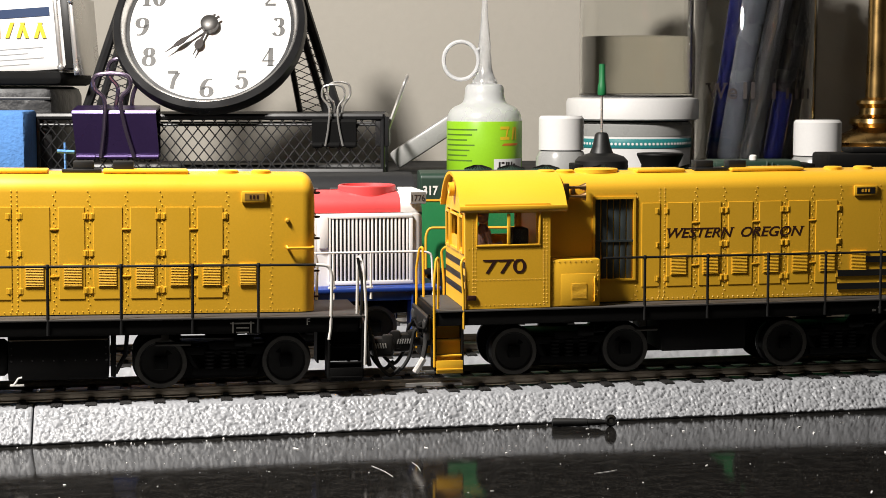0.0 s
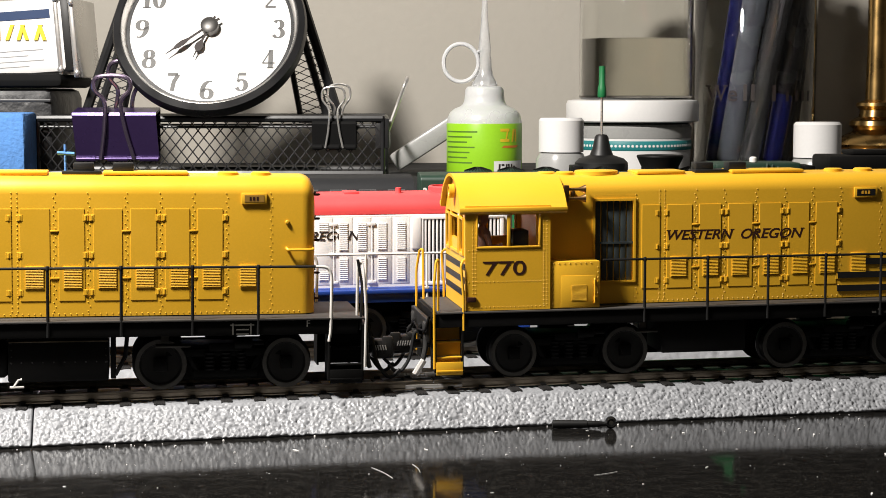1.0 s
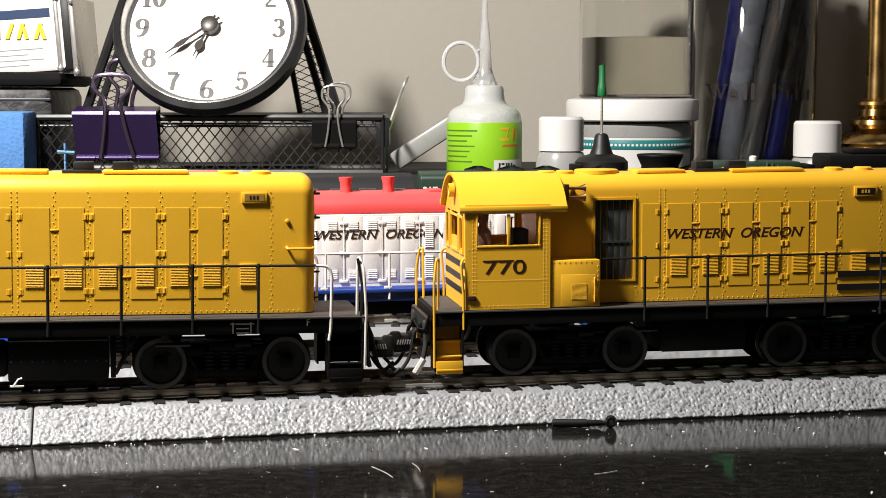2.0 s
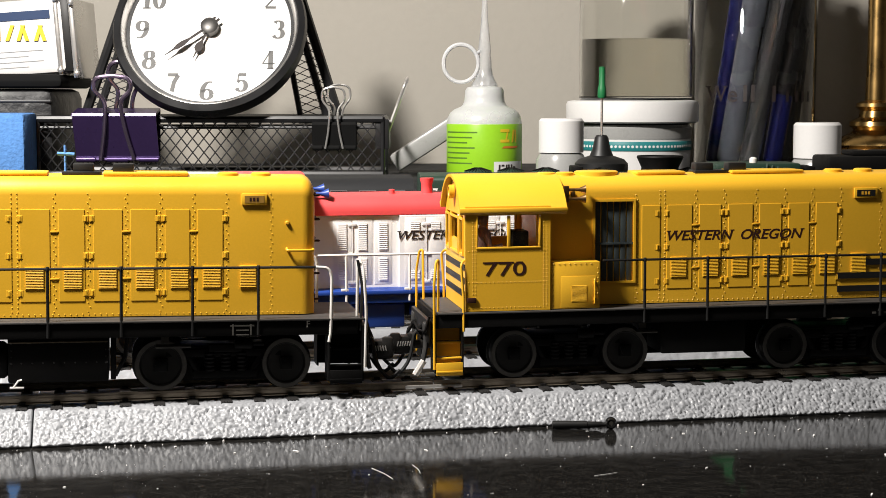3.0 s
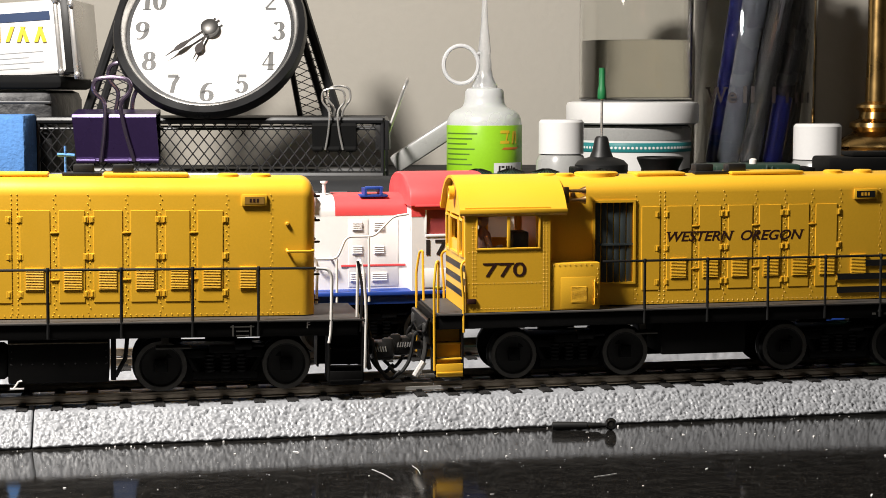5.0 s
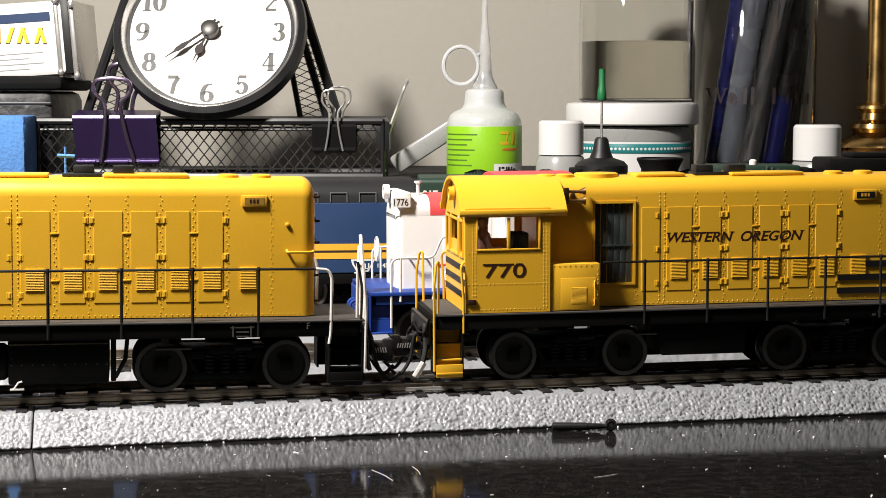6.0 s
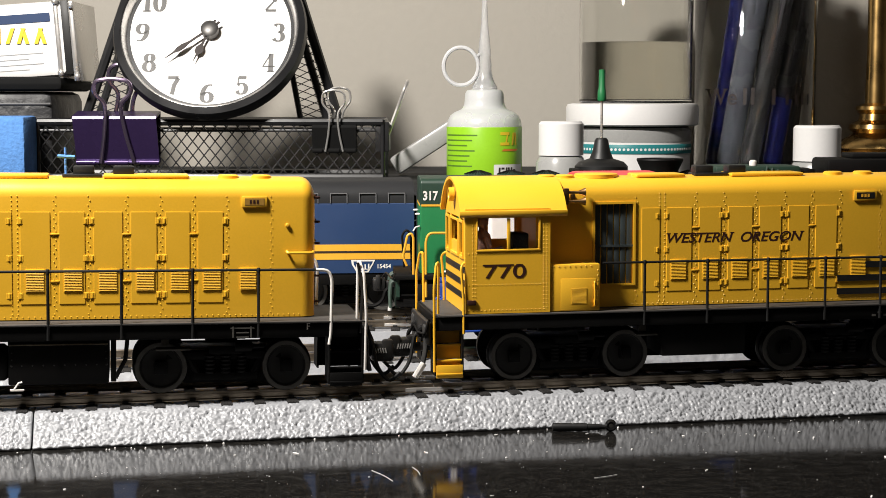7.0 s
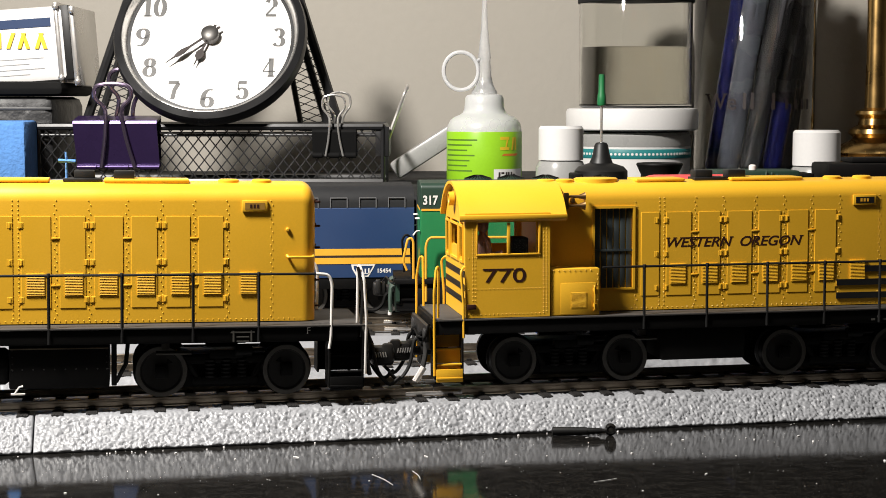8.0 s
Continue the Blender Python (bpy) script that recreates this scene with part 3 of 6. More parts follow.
    # cab ends, floor and roof
    for x0, x1 in ((0.0, 0.8), (19.8, 20.6)):
        wall = bmesh.new()
        for b in ((-15.7, 15.7, SILL - 0.1, 31.4), (-15.7, 15.7, 39.8, 42.4), (-15.7, -14.0, 31.4, 39.8), (14.0, 15.7, 31.4, 39.8), (-8.6, -6.4, 31.4, 39.8), (6.4, 8.6, 31.4, 39.8), (-6.4, 6.4, 31.4, 33.6)):
            box(wall, x0, x1, *b)
        for k in range(6):
            w = 14.0 - k * 2.2
            box(wall, x0, x1, -w, w, 42.4 + k * 1.0, 43.45 + k * 1.0)
        end = part("cab_end", wall, YELLOW, base)
        if x0 == 0.0:
            for k in range(3):
                st = bmesh.new()
                z = 20.4 + k * 3.2
                box(st, -0.12, 0.0, -15.7, 15.7, z, z + 1.5)
                part("hazard_stripe", st, BLACK, end, "black warning stripe")
            for y0, y1 in ((-14.2, -8.4), (8.4, 14.2), (-6.6, 6.6)):
                fr = bmesh.new()
                for b in ((y0, y1, 30.2, 30.8), (y0, y1, 38.8, 39.3), (y0, y0 + 0.5, 30.8, 38.8), (y1 - 0.5, y1, 30.8, 38.8)):
                    box(fr, -0.4, 0.05, *b)
                part("window_frame", fr, YELLOW, end)
    roof = []
    for x in (-1.3, 25.4):
        ring_pts = []
        for k in range(17):
            a = math.pi * (0.16 + 0.68 * k / 16)
            ring_pts.append((x, 19.6 * math.cos(a), 33.0 + 16.4 * math.sin(a)))
        for k in range(16, -1, -1):
            a = math.pi * (0.16 + 0.68 * k / 16)
            ring_pts.append((x, 18.9 * math.cos(a), 32.3 + 16.4 * math.sin(a)))
        roof.append(ring_pts)
    part("cab_roof", rings(bmesh.new(), roof), YELLOW, base, "bright yellow arched cab roof")
    for s in (-1, 1):
        part("roof_gutter", boxed(-1.4, 25.5, *sorted((s * 16.6, s * 17.4)), 40.7, 41.8, 0.15), YELLOW, base)
    part("cab_floor", boxed(0.8, 19.8, -15.6, 15.6, SILL, SILL + 0.5), FRAME, base)
    part("control_stand", boxed(12.5, 16.5, -13.0, -6.5, SILL + 0.5, 36.0, 0.4), FRAME, base)
    seat = boxed(4.2, 8.5, 6.5, 12.0, 25.0, 26.4, 0.4)
    box(seat, 5.6, 6.8, 8.5, 9.8, SILL + 0.5, 25)
    part("cab_seat", seat, FRAME, base)
    # roof furniture
    for x0, x1 in ((46, 58.5), (70.5, 89.5)):
        part("roof_hatch", boxed(x0, x1, -5.2, 5.2, HOOD_TOP + 0.1, HOOD_TOP + 0.95, 0.35), YELLOW, base)
    for x in (23.2, 28.0, 98.5, 106.5):
        part("roof_vent", turned([(2.4, HOOD_TOP), (2.4, HOOD_TOP + 0.7), (2.0, HOOD_TOP + 0.95)], 24, (x, -1.5, 0)), YELLOW, base)
    part("roof_fan", turned([(5.6, HOOD_TOP), (5.6, HOOD_TOP + 0.9), (5.2, HOOD_TOP + 1.1), (1, HOOD_TOP + 1.2)], 32, (36.5, 0, 0)), YELLOW, base)
    part("exhaust_plate", boxed(61.5, 70.2, -3.2, 3.2, HOOD_TOP + 0.2, HOOD_TOP + 1.0, 0.2), BLACK, base)
    for x in ((64.2, 72.8) if lettered else (66.2, 75.0)):
        part("exhaust_pipe", boxed(x - 2.3, x + 2.3, -2.4, 2.4, HOOD_TOP + 0.3, HOOD_TOP + 2.8, 0.3), BLACK, base, "matt black exhaust pipe")
    horn = bmesh.new()
    for z in (43.4, 45.6):
        lathe(horn, [(0.35, 25.8), (0.4, 29.5), (1.1, 31.2), (0.9, 31.2)], 12, (0, -11.2, z), "x")
    box(horn, 25.6, 27.0, -11.8, -10.6, 42.6, 46.6, 0.2)
    box(horn, 27.6, 28.6, -11.6, -9.4, 44.0, 45.2, 0.2)
    part("air_horn", horn, BRASS, base, "tarnished brass air horn")
    part("headlight", turned([(1.7, -0.1), (1.7, -1.4), (1.2, -1.4), (1.0, -0.9)], 20, (-0.2, 0, 45.0), "x"), YELLOW, base)
    # plate that catches the light; its lit look is put into the paler grey
    x0, x1 = (43.6, 49.0) if lettered else (81.8, 89.6)
    plate = boxed(x0, x1, -14.2, -11.6, 11.0, 11.4, 0.1, m=Matrix.Translation((0, 0, 1.0)) @ Matrix.Rotation(radians(6), 4, "X"))
    box(plate, x0 + 1.2, x0 + 3.0, -13.4, -12.4, 11.4, 13.4, 0.1)
    part("equaliser_plate", plate, TYRE, base, "plate over the wheel, in lighter grey where light catches it")
    if not lettered:
        # the highlight on the tank's bevel, made as a pale metal strip
        part("tank_lip", boxed(50.2, 71.4, -15.3, -14.9, 12.1, 12.4, 0.08), RAIL, base, "pale strip for the highlight along the tank's upper edge")
        # added drum that hides the bright patch seen through the gap
        part("air_reservoir", turned([(0.5, 43.5), (3.6, 44.0), (4.2, 45.0), (4.2, 49.0), (3.6, 49.8)], 20, (0, -10.8, 8.0), "x"), FRAME, base, "black drum added to cover the bright gap beside the tank")
        # small lit piece under the tank; white colour stands in for the light on it
        valve = boxed(50.4, 53.4, -15.4, -14.6, 2.0, 2.4, 0.05)
        rod(valve, [(51.2, -15.2, 2.3), (52.2, -15.2, 3.8), (53.0, -15.2, 4.0)], 0.22, 6)
        part("drain_valve", valve, RAILWHITE, base, "small lit drain valve, its brightness painted white")
        hang = boxed(72.0, 73.2, -14.6, -13.4, 3.6, 13.2, 0.2)
        rod(hang, [(73.0, -14.2, 4.4), (75.2, -14.2, 8.6), (75.6, -14.2, 13.0)], 0.5, 6)
        part("brake_hanger", hang, FRAME, base, "black brake hanger beside the tank")
    truck(base, 13.0, 41.6, drop[0])
    truck(base, 83.0, 112.0, drop[1])
    for x, s in ((-8.0, -1), (128.5, 1)):
        cp = bmesh.new()
        box(cp, *sorted((x - s * 5, x + s * 6.5)), -1.2, 1.2, 6.4, 8.4, 0.4)
        box(cp, *sorted((x + s * 3.4, x + s * 9.0)), -2.6, 2.2, 5.2, 9.8, 1.0)
        box(cp, *sorted((x + s * 6.0, x + s * 8.6)), -2.9, -1.0, 6.0, 10.6, 0.6)
        box(cp, *sorted((x + s * 2.0, x + s * 4.2)), -2.0, 2.0, 8.6, 10.4, 0.4)
        box(cp, *sorted((x, x + s * 1.2)), -15, 15, 9.5, 15.2, 0.4)
        part("coupler", cp, COUPLER, base, "black knuckle coupler")
        for d in (-5.5, 5.5):
            part("air_hose", wire([(x + s * 0.5, d, 11.6), (x + s * 3.0, d, 11.2), (x + s * 4.2, d - 1, 4.4), (x + s * 7.2, d - 2, 0.9), (x + s * 9.6, d - 2, 3.4)], 0.45, 2.4), BLACK, base, "black rubber air hose")
            part("hose_fitting", wire([(x + s * 0.2, d, 12.8), (x + s * 1.6, d, 12.4), (x + s * 2.0, d, 10.6)], 0.8, 0.6), FRAME, base)
        for d in (-12.5, -10.6, 9.5, 12.0):
            part("signal_hose", wire([(x + s * 0.3, d, 14.4), (x + s * 1.2, d, 13.8), (x + s * 0.9, d, 8.6), (x + s * 1.8, d, 4.6)], 0.5, 1.6), HOSE, base, "dark rubber hose")
        if s < 0:
            part("hose_end", wire([(x - 1.6, -12.5, 5.0), (x - 3.8, -12.8, 1.6)], 0.8), RAILWHITE, base, "white hose end")
        part("cut_lever", wire([(x + s * 0.6, -15.5, 16.0), (x + s * 1.6, -15.2, 12.4), (x + s * 2.2, -7, 11.8), (x + s * 2.6, -2, 13.2), (x + s * 4.0, 0, 10.2)], 0.3, 0.8), FRAME, base)
        sp = bmesh.new()
        for k in range(6):
            rod(sp, [(x + s * (3.6 + k * 0.6), -3.1, 8.6), (x + s * (3.9 + k * 0.6), -3.1, 7.4)], 0.17, 5)
        part("knuckle_spring", sp, STEEL, base, "tiny bright spring")
    if not lettered:
        lettering("cab_number_mark", "F", 1.5, (115.0, -16.76, 14.4), base, RAILWHITE, label="tiny white letter at the front end")
    if lettered:
        for k in range(5):
            part("stencil_bar", boxed(104.0 + k * 1.5, 105.0 + k * 1.5, -16.8, -16.65, 13.9 + (k % 2) * 0.7, 14.4 + (k % 2) * 0.7), TYRE, base)
        lettering("road_name", "WESTERN  OREGON", 2.35, (52.8, -9.66, 32.7), base, BROWN, shear=0.28, width=35.2, bold=0.055, serif=True, label="brown slanting road name lettering")
        lettering("cab_number", "770", 3.3, (5.6, -16.66, 25.6), base, BROWN, width=10.2, bold=0.03, serif=True, label="brown cab number")
        for k in range(3):
            z = 18.8 + k * 3.35
            x0 = 97.2 if k < 2 else 104.6
            part("hazard_stripe", boxed(x0, 116.4, -9.9, -9.6, z, z + 1.55), BLACK, base, "black warning stripe")
    # the real bodies are a little slimmer than their walkways suggest
    for ob in base.children_recursive:
        if ob.name.startswith(("road_name", "cab_number")):
            ob.location.y *= SLIM
        elif ob.type == "MESH":
            for v in ob.data.vertices:
                v.co.y *= SLIM
                xm = v.co.x / MM
                if lettered and xm < 45:
                    v.co.x += 1.0 * MM * min(1.0, 1 - xm / 45)
                if not lettered and 100 < xm < 127:
                    v.co.x -= 1.25 * MM * min((xm - 100) / 16, 1.0, (127 - xm) / 4)
                v.co.x = HOOD_END * MM + (v.co.x - HOOD_END * MM) * stretch
                v.co.z = 39 * MM + (v.co.z - 39 * MM) * (1.0 if lettered else 1.025)
    return base


SLIM = 0.86
OCHRE = mat("dull_ochre_panel", (0.30, 0.16, 0.02), 0.6)
COUPLER = mat("blackened_coupler_metal", (0.022, 0.021, 0.020), 0.4, 0.3, vary=0.3, bump=0.00004)
HOSE = mat("grey_rubber", (0.035, 0.034, 0.033), 0.6, vary=0.2)
PANE = clear("cab_pane", (0.97, 0.97, 0.97), 0.01, 1.2)
BRASS = mat("tarnished_brass", (0.45, 0.27, 0.12), 0.35, 1.0, vary=0.25)
B_YAW = TURN - 2.0
B_AT = on_track(TRACK_1, 2.6, RAILTOP, 59 * math.sin(radians(2.0)))
LOCO_B = yellow_switcher(B_AT, B_YAW, -0.25, "yellow model switcher with brown lettering and black stripes", True)
A_AT = on_track(TRACK_1, -150.6, RAILTOP + 2.0)
LOCO_A = yellow_switcher(A_AT, TURN, 0.78, "plain yellow model switcher with riveted hood doors", False, (0.7, -0.3), 1.034)


# ---- the white locomotive that rolls along the middle track ----
def white_switcher():
    base = thing("model_locomotive", on_track(TRACK_2, -20, RAILTOP + LIFT_C), "white, red and blue model road switcher, rolling", "model locomotive", "white locomotive", TURN)
    bot = 16.6
    part("walkway", boxed(-57.6, 107, -17, 17, bot - 1.0, bot, 0.15), BLUE, base, "blue walkway and sill")
    sill = boxed(-56, 105, -16.2, 16.2, bot - 3.4, bot - 1.0, 0.15)
    part("side_sill", sill, BLUE, base)
    part("frame", boxed(-56, 103, -8, 8, 8.6, bot - 3.4, 0.3), FRAME, base)
    # hoods
    part("short_hood", hood_bm(-49.2, -20, 9.5, bot, 36.45, 0.1, round0=2.0), WHITE, base)
    part("short_hood_roof", hood_bm(-40.0, -20, 9.55, 36.4, 41.6, 5.2), RED, base)
    part("short_hood_end_roof", hood_bm(-49.2, -40.0, 9.5, 36.3, 41.5, 5.2, round0=2.0), WHITE, base)
    part("long_hood", hood_bm(0, 26, 9.0, bot, 36.2, 0.6), WHITE, base)
    part("long_hood", hood_bm(26, 103.4, 9.8, bot, 36.2, 0.6, round1=2.0), WHITE, base)
    part("long_hood_roof", hood_bm(0, 97.2, 9.7, 36.2, 41.4, 5.2), RED, base, "red rounded hood roof")
    part("hood_end_roof", hood_bm(97.2, 103.4, 9.7, 36.2, 41.3, 5.2, round1=2.0), WHITE, base)
    for s in (-1, 1):
        y = s * 9.8
        yi = s * 9.0
        def plate(x0, x1, z0, z1, yy=y, d=0.08):
            return boxed(x0, x1, *sorted((yy - s * 0.1, yy + s * d)), z0, z1, 0.08)
        # doors of the long hood with tall and small louvres
        for x0, x1, yy in ((8.0, 13.0, yi), (13.4, 18.6, yi), (19.2, 24.0, yi), (27.4, 33.0, y), (33.4, 38.2, y), (38.6, 43.4, y), (43.8, 48.4, y), (48.8, 53.6, y), (54.0, 59.0, y), (59.2, 63.9, y), (64.4, 69.6, y), (70.0, 74.4, y)):
            d = part("engine_door", plate(x0, x1, 17.4, 35.4, yy), WHITE, base)
            tall = x0 < 25 or x0 > 53.9
            mid = (x0 + x1) / 2
            if tall:
                part("louvre", louvre(bmesh.new(), mid - 1.2, mid + 1.2, 26.6, 34.0, yy + s * 0.08, s, 0.55, 0.28), WHITE, d)
                part("louvre", louvre(bmesh.new(), mid - 1.2, mid + 1.2, 18.4, 24.6, yy + s * 0.08, s, 0.55, 0.28), WHITE, d)
            else:
                part("louvre", louvre(bmesh.new(), mid - 1.3, mid + 1.3, 31.8, 34.2, yy + s * 0.08, s, 0.5, 0.28), WHITE, d)
                part("louvre", louvre(bmesh.new(), mid - 1.3, mid + 1.3, 18.6, 21.0, yy + s * 0.08, s, 0.5, 0.28), WHITE, d)
        for x, yy in ((13.2, yi), (33.2, y), (43.6, y), (53.8, y), (64.15, y)):
            for z in (33.6, 25.6, 18.0):
                h = boxed(x - 1.1, x + 1.1, *sorted((yy, yy + s * 0.4)), z - 0.4, z + 0.4, 0.1)
                part("hinge", h, WHITE, base)
            part("latch_rod", rod(bmesh.new(), [(x, yy + s * 0.3, 18), (x, yy + s * 0.3, 34)], 0.12, 6), WHITE, base)
        # radiator grille near the nose
        part("radiator_box", boxed(75.0, 77.5, *sorted((y, y + s * 0.9)), 26.8, 35.4, 0.2), WHITE, base)
        part("radiator_core", boxed(77.8, 99.6, *sorted((y - s * 0.4, y + s * 0.12)), 17.6, 35.0), BLACK, base, "black radiator core")
        fr = bmesh.new()
        for b in ((77.6, 100.4, 34.7, 35.5), (77.6, 100.4, 16.9, 17.9), (77.6, 78.2, 17.9, 34.7), (99.4, 100.4, 17.9, 34.7)):
            box(fr, b[0], b[1], *sorted((y, y + s * 0.7)), b[2], b[3], 0.1)
        part("radiator_frame", fr, WHITE, base)
        for k in range(20):
            x = 78.55 + k * 1.06
            part("grille_bar", boxed(x, x + 0.52, *sorted((y + s * 0.1, y + s * 0.55)), 17.8, 34.8, 0.08), WHITE, base)
        # short hood doors
        for x0, x1 in ((-36.5, -31.2), (-30.6, -23.0)):
            d = part("hood_door", plate(x0, x1, 17.2, 35.4, s * 9.5, 0.15), WHITE, base)
            part("louvre", louvre(bmesh.new(), x0 + 1.0, x0 + 3.8, 32.4, 34.6, s * 9.65, s, 0.55), WHITE, d)
            part("louvre", louvre(bmesh.new(), x0 + 1.0, x0 + 3.8, 26.0, 28.2, s * 9.65, s, 0.55), WHITE, d)
            part("louvre", louvre(bmesh.new(), x0 + 0.4, x0 + 4.6, 18.6, 21.0, s * 9.65, s, 0.6), WHITE, d)
        part("trim_line", plate(-38.5, -21, 22.6, 23.2, s * 9.5, 0.25), RED, base, "thin red line along the short hood")
        # cab sides with openings
        cy = sorted((s * 15.6, s * 16.5))
        wall = bmesh.new()
        for b in ((-20.5, 0, bot, 31.4), (-20.5, -16.6, 31.4, 38.2), (-4.0, 0, 31.4, 38.2)):
            box(wall, b[0], b[1], *cy, b[2], b[3])
        cs = part("cab_side", wall, WHITE, base)
        upper = bmesh.new()
        box(upper, -20.5, 0, *cy, 38.2, 40.0)
        for x0, x1 in ((-20.55, -16.6), (-4.0, 0.05)):
            box(upper, x0, x1, *sorted((s * 16.45, s * 16.58)), 36.4, 38.2)
        part("cab_upper", upper, RED, base)
        sash = bmesh.new()
        for b in ((-16.8, -3.8, 31.0, 31.7), (-10.6, -9.9, 31.7, 38.2), (-16.9, -16.4, 31.7, 38.2), (-4.2, -3.7, 31.7, 38.2)):
            box(sash, b[0], b[1], *sorted((s * 16.2, s * 16.75)), b[2], b[3], 0.1)
        part("window_frame", sash, WHITE, cs)
        part("pane", boxed(-16.6, -4, *sorted((s * 16.1, s * 16.2)), 31.4, 38.2), REDPANE, cs, "dull reddish window pane")
        part("side_hatch", plate(-17.6, -2.4, 17.4, 22.4, s * 16.5, 0.2), WHITE, cs)
        for x in (-13.5, -5.6):
            part("hinge", boxed(x - 0.8, x + 0.8, *sorted((s * 16.5, s * 17.0)), 17.1, 17.6, 0.1), LIME, cs, "small yellow-green hinge")
        part("hatch_knob", turned([(0.6, 0), (0.6, s * 0.8)], 10, (-3.4, s * 16.6, 21.4), "y"), WHEEL, cs)
        # handrails
        ry = s * 16.6
        part("handrail", wire([(3.0, ry, 26.2), (100.5, ry, 26.2), (104.4, ry, 25.8), (104.8, ry, 14.0)], 0.32, 1.5), RAILWHITE, base, "white wire handrail")
        for x in (10.5, 27.5, 44.5, 61.5, 78.0, 88.0):
            pst = rod(bmesh.new(), [(x, ry, 13.8), (x, ry, 26.2)], 0.34, 8)
            box(pst, x - 1.4, x + 0.6, *sorted((ry - s * 0.3, ry + s * 0.3)), 16.6, 17.3, 0.15)
            part("stanchion", pst, RAILWHITE, base)
        part("handrail", wire([(-21.2, ry - s * 0.6, 40.3 - 3.2), (-25.5, ry, 36.6), (-30.5, ry, 31.4), (-38.0, ry, 31.4), (-40.5, ry, 25.6), (-50.6, ry, 25.6), (-51.9, ry, 24.4), (-51.9, ry, 7.0)], 0.32, 1.6), RAILWHITE, base, "white wire handrail")
        for x, zt in ((-32.0, 31.4), (-40.6, 25.6), (-49.4, 25.6)):
            part("stanchion", rod(bmesh.new(), [(x, ry, 14.0), (x, ry, zt)], 0.34, 8), RAILWHITE, base)
        part("grab_handle", wire([(-46, s * 9.5, 25.2), (-46, s * 11.4, 24.8), (-41.4, s * 11.4, 24.8), (-41.4, s * 9.5, 25.2)], 0.28, 0.6), WHITE, base)
        for x0, x1 in ((-57.4, -51.8), (99.4, 106)):
            for k, z in enumerate((12.6, 9.0, 5.4)):
                st = bmesh.new()
                yo0 = s * (11.2 + k * 1.9)
                box(st, x0, x1, *sorted((yo0, yo0 + s * 2.0)), z, z + 0.5, 0.1)
                box(st, x0, x1, *sorted((yo0, yo0 + s * 0.4)), z, z + 3.6)
                part("step", st, BLUE, base, "blue boarding step")
            st = bmesh.new()
            box(st, x0 - 0.4, x0, *sorted((s * 9, s * 16.6)), 4.6, bot - 1)
            box(st, x1, x1 + 0.4, *sorted((s * 9, s * 16.6)), 4.6, bot - 1)
            part("step_side", st, BLUE, base)
        part("fuel_tank", boxed(12.0, 26.5, *sorted((s * 4, s * 14.5)), 6.4, 12.8, 0.5), BLUE, base, "blue fuel tank")
        part("air_tank", turned([(0.3, 28.0), (1.5, 28.2), (1.8, 28.8), (1.8, 31.6), (1.5, 32.2), (0.3, 32.4)], 20, (0, s * 12.8, 10.8), "x"), BLUE, base, "blue air reservoir")
        cyl = turned([(0.2, 0.0), (1.1, 0.1), (1.1, 3.6), (0.2, 3.8)], 14, (82.0, s * 13.6, 10.6), "x")
        part("brake_cylinder", cyl, RAILWHITE, base, "white brake cylinder")
        cyl = turned([(0.2, 0.0), (1.1, 0.1), (1.1, 3.6), (0.2, 3.8)], 14, (-18.0, s * 13.6, 10.6), "x")
        part("brake_cylinder", cyl, RAILWHITE, base, "white brake cylinder")
        if s == 1:
            continue
        part("end_rail", wire([(-59.2, ry, 5.4), (-59.2, ry, 20.5), (-59.8, ry - s * 1, 30.5), (-59.6, ry - s * 3.4, 32.0), (-59.0, ry - s * 3.6, bot)], 0.45, 1.2), RAILWHITE, base)
        part("end_rail", wire([(-60.0, ry - s * 0.4, 7.0), (-60.6, ry - s * 0.6, 24.0), (-60.2, ry - s * 2, 28.4), (-59.8, ry - s * 5, 28.6), (-58.8, ry - s * 5, bot)], 0.38, 1.2), RAILWHITE, base)
        part("end_chain", wire([(-59.4, ry - s * 4, 24.5), (-59.8, ry - s * 8, 21.0), (-59.8, ry - s * 12, 20.6)], 0.3, 1.2), RAILWHITE, base, "white safety chain")
    part("cab_front", boxed(-0.8, 0.0, -15.6, 15.6, bot, 40.0), WHITE, base)
    part("cab_back", boxed(-20.5, -19.7, -15.6, 15.6, bot, 40.0), WHITE, base)
    roof = []
    for x, k2 in ((-21.2, 0.955), (-20.9, 0.99), (-20.4, 1.0), (0.2, 1.0), (0.6, 0.99), (0.9, 0.955)):
        ring_pts = []
        for k in range(21):
            a = math.pi * (k / 20)
            yy = 17.3 * math.copysign(abs(math.cos(a)) ** 0.9, math.cos(a))
            ring_pts.append((x, yy * k2, 39.4 + (8.3 * abs(math.sin(a)) ** 0.8) * k2))
        roof.append(ring_pts)
    part("cab_roof", rings(bmesh.new(), roof), RED, base, "red rounded cab roof")
    for s in (-1, 1):
        part("roof_gutter", boxed(-19.6, 1.0, *sorted((s * 16.9, s * 17.7)), 39.0, 39.6, 0.15), RED, base)
    for side_y in (-1,):
        lettering("cab_number", "1776", 3.9, (-16.6, -16.6, 26.2), base, INK, width=12.7, bold=0.14, label="bold black cab number")
        lettering("road_name", "WESTERN  OREGON", 2.3, (25.6, -10.0, 29.5), base, INK, shear=0.28, width=35.4, bold=0.04, serif=True, label="black slanting road name lettering")
    nb = part("number_board", boxed(-49.4, -45.2, -10.2, 10.2, 38.7, 42.8, 0.7), WHITE, base, "white headlight and number casing")
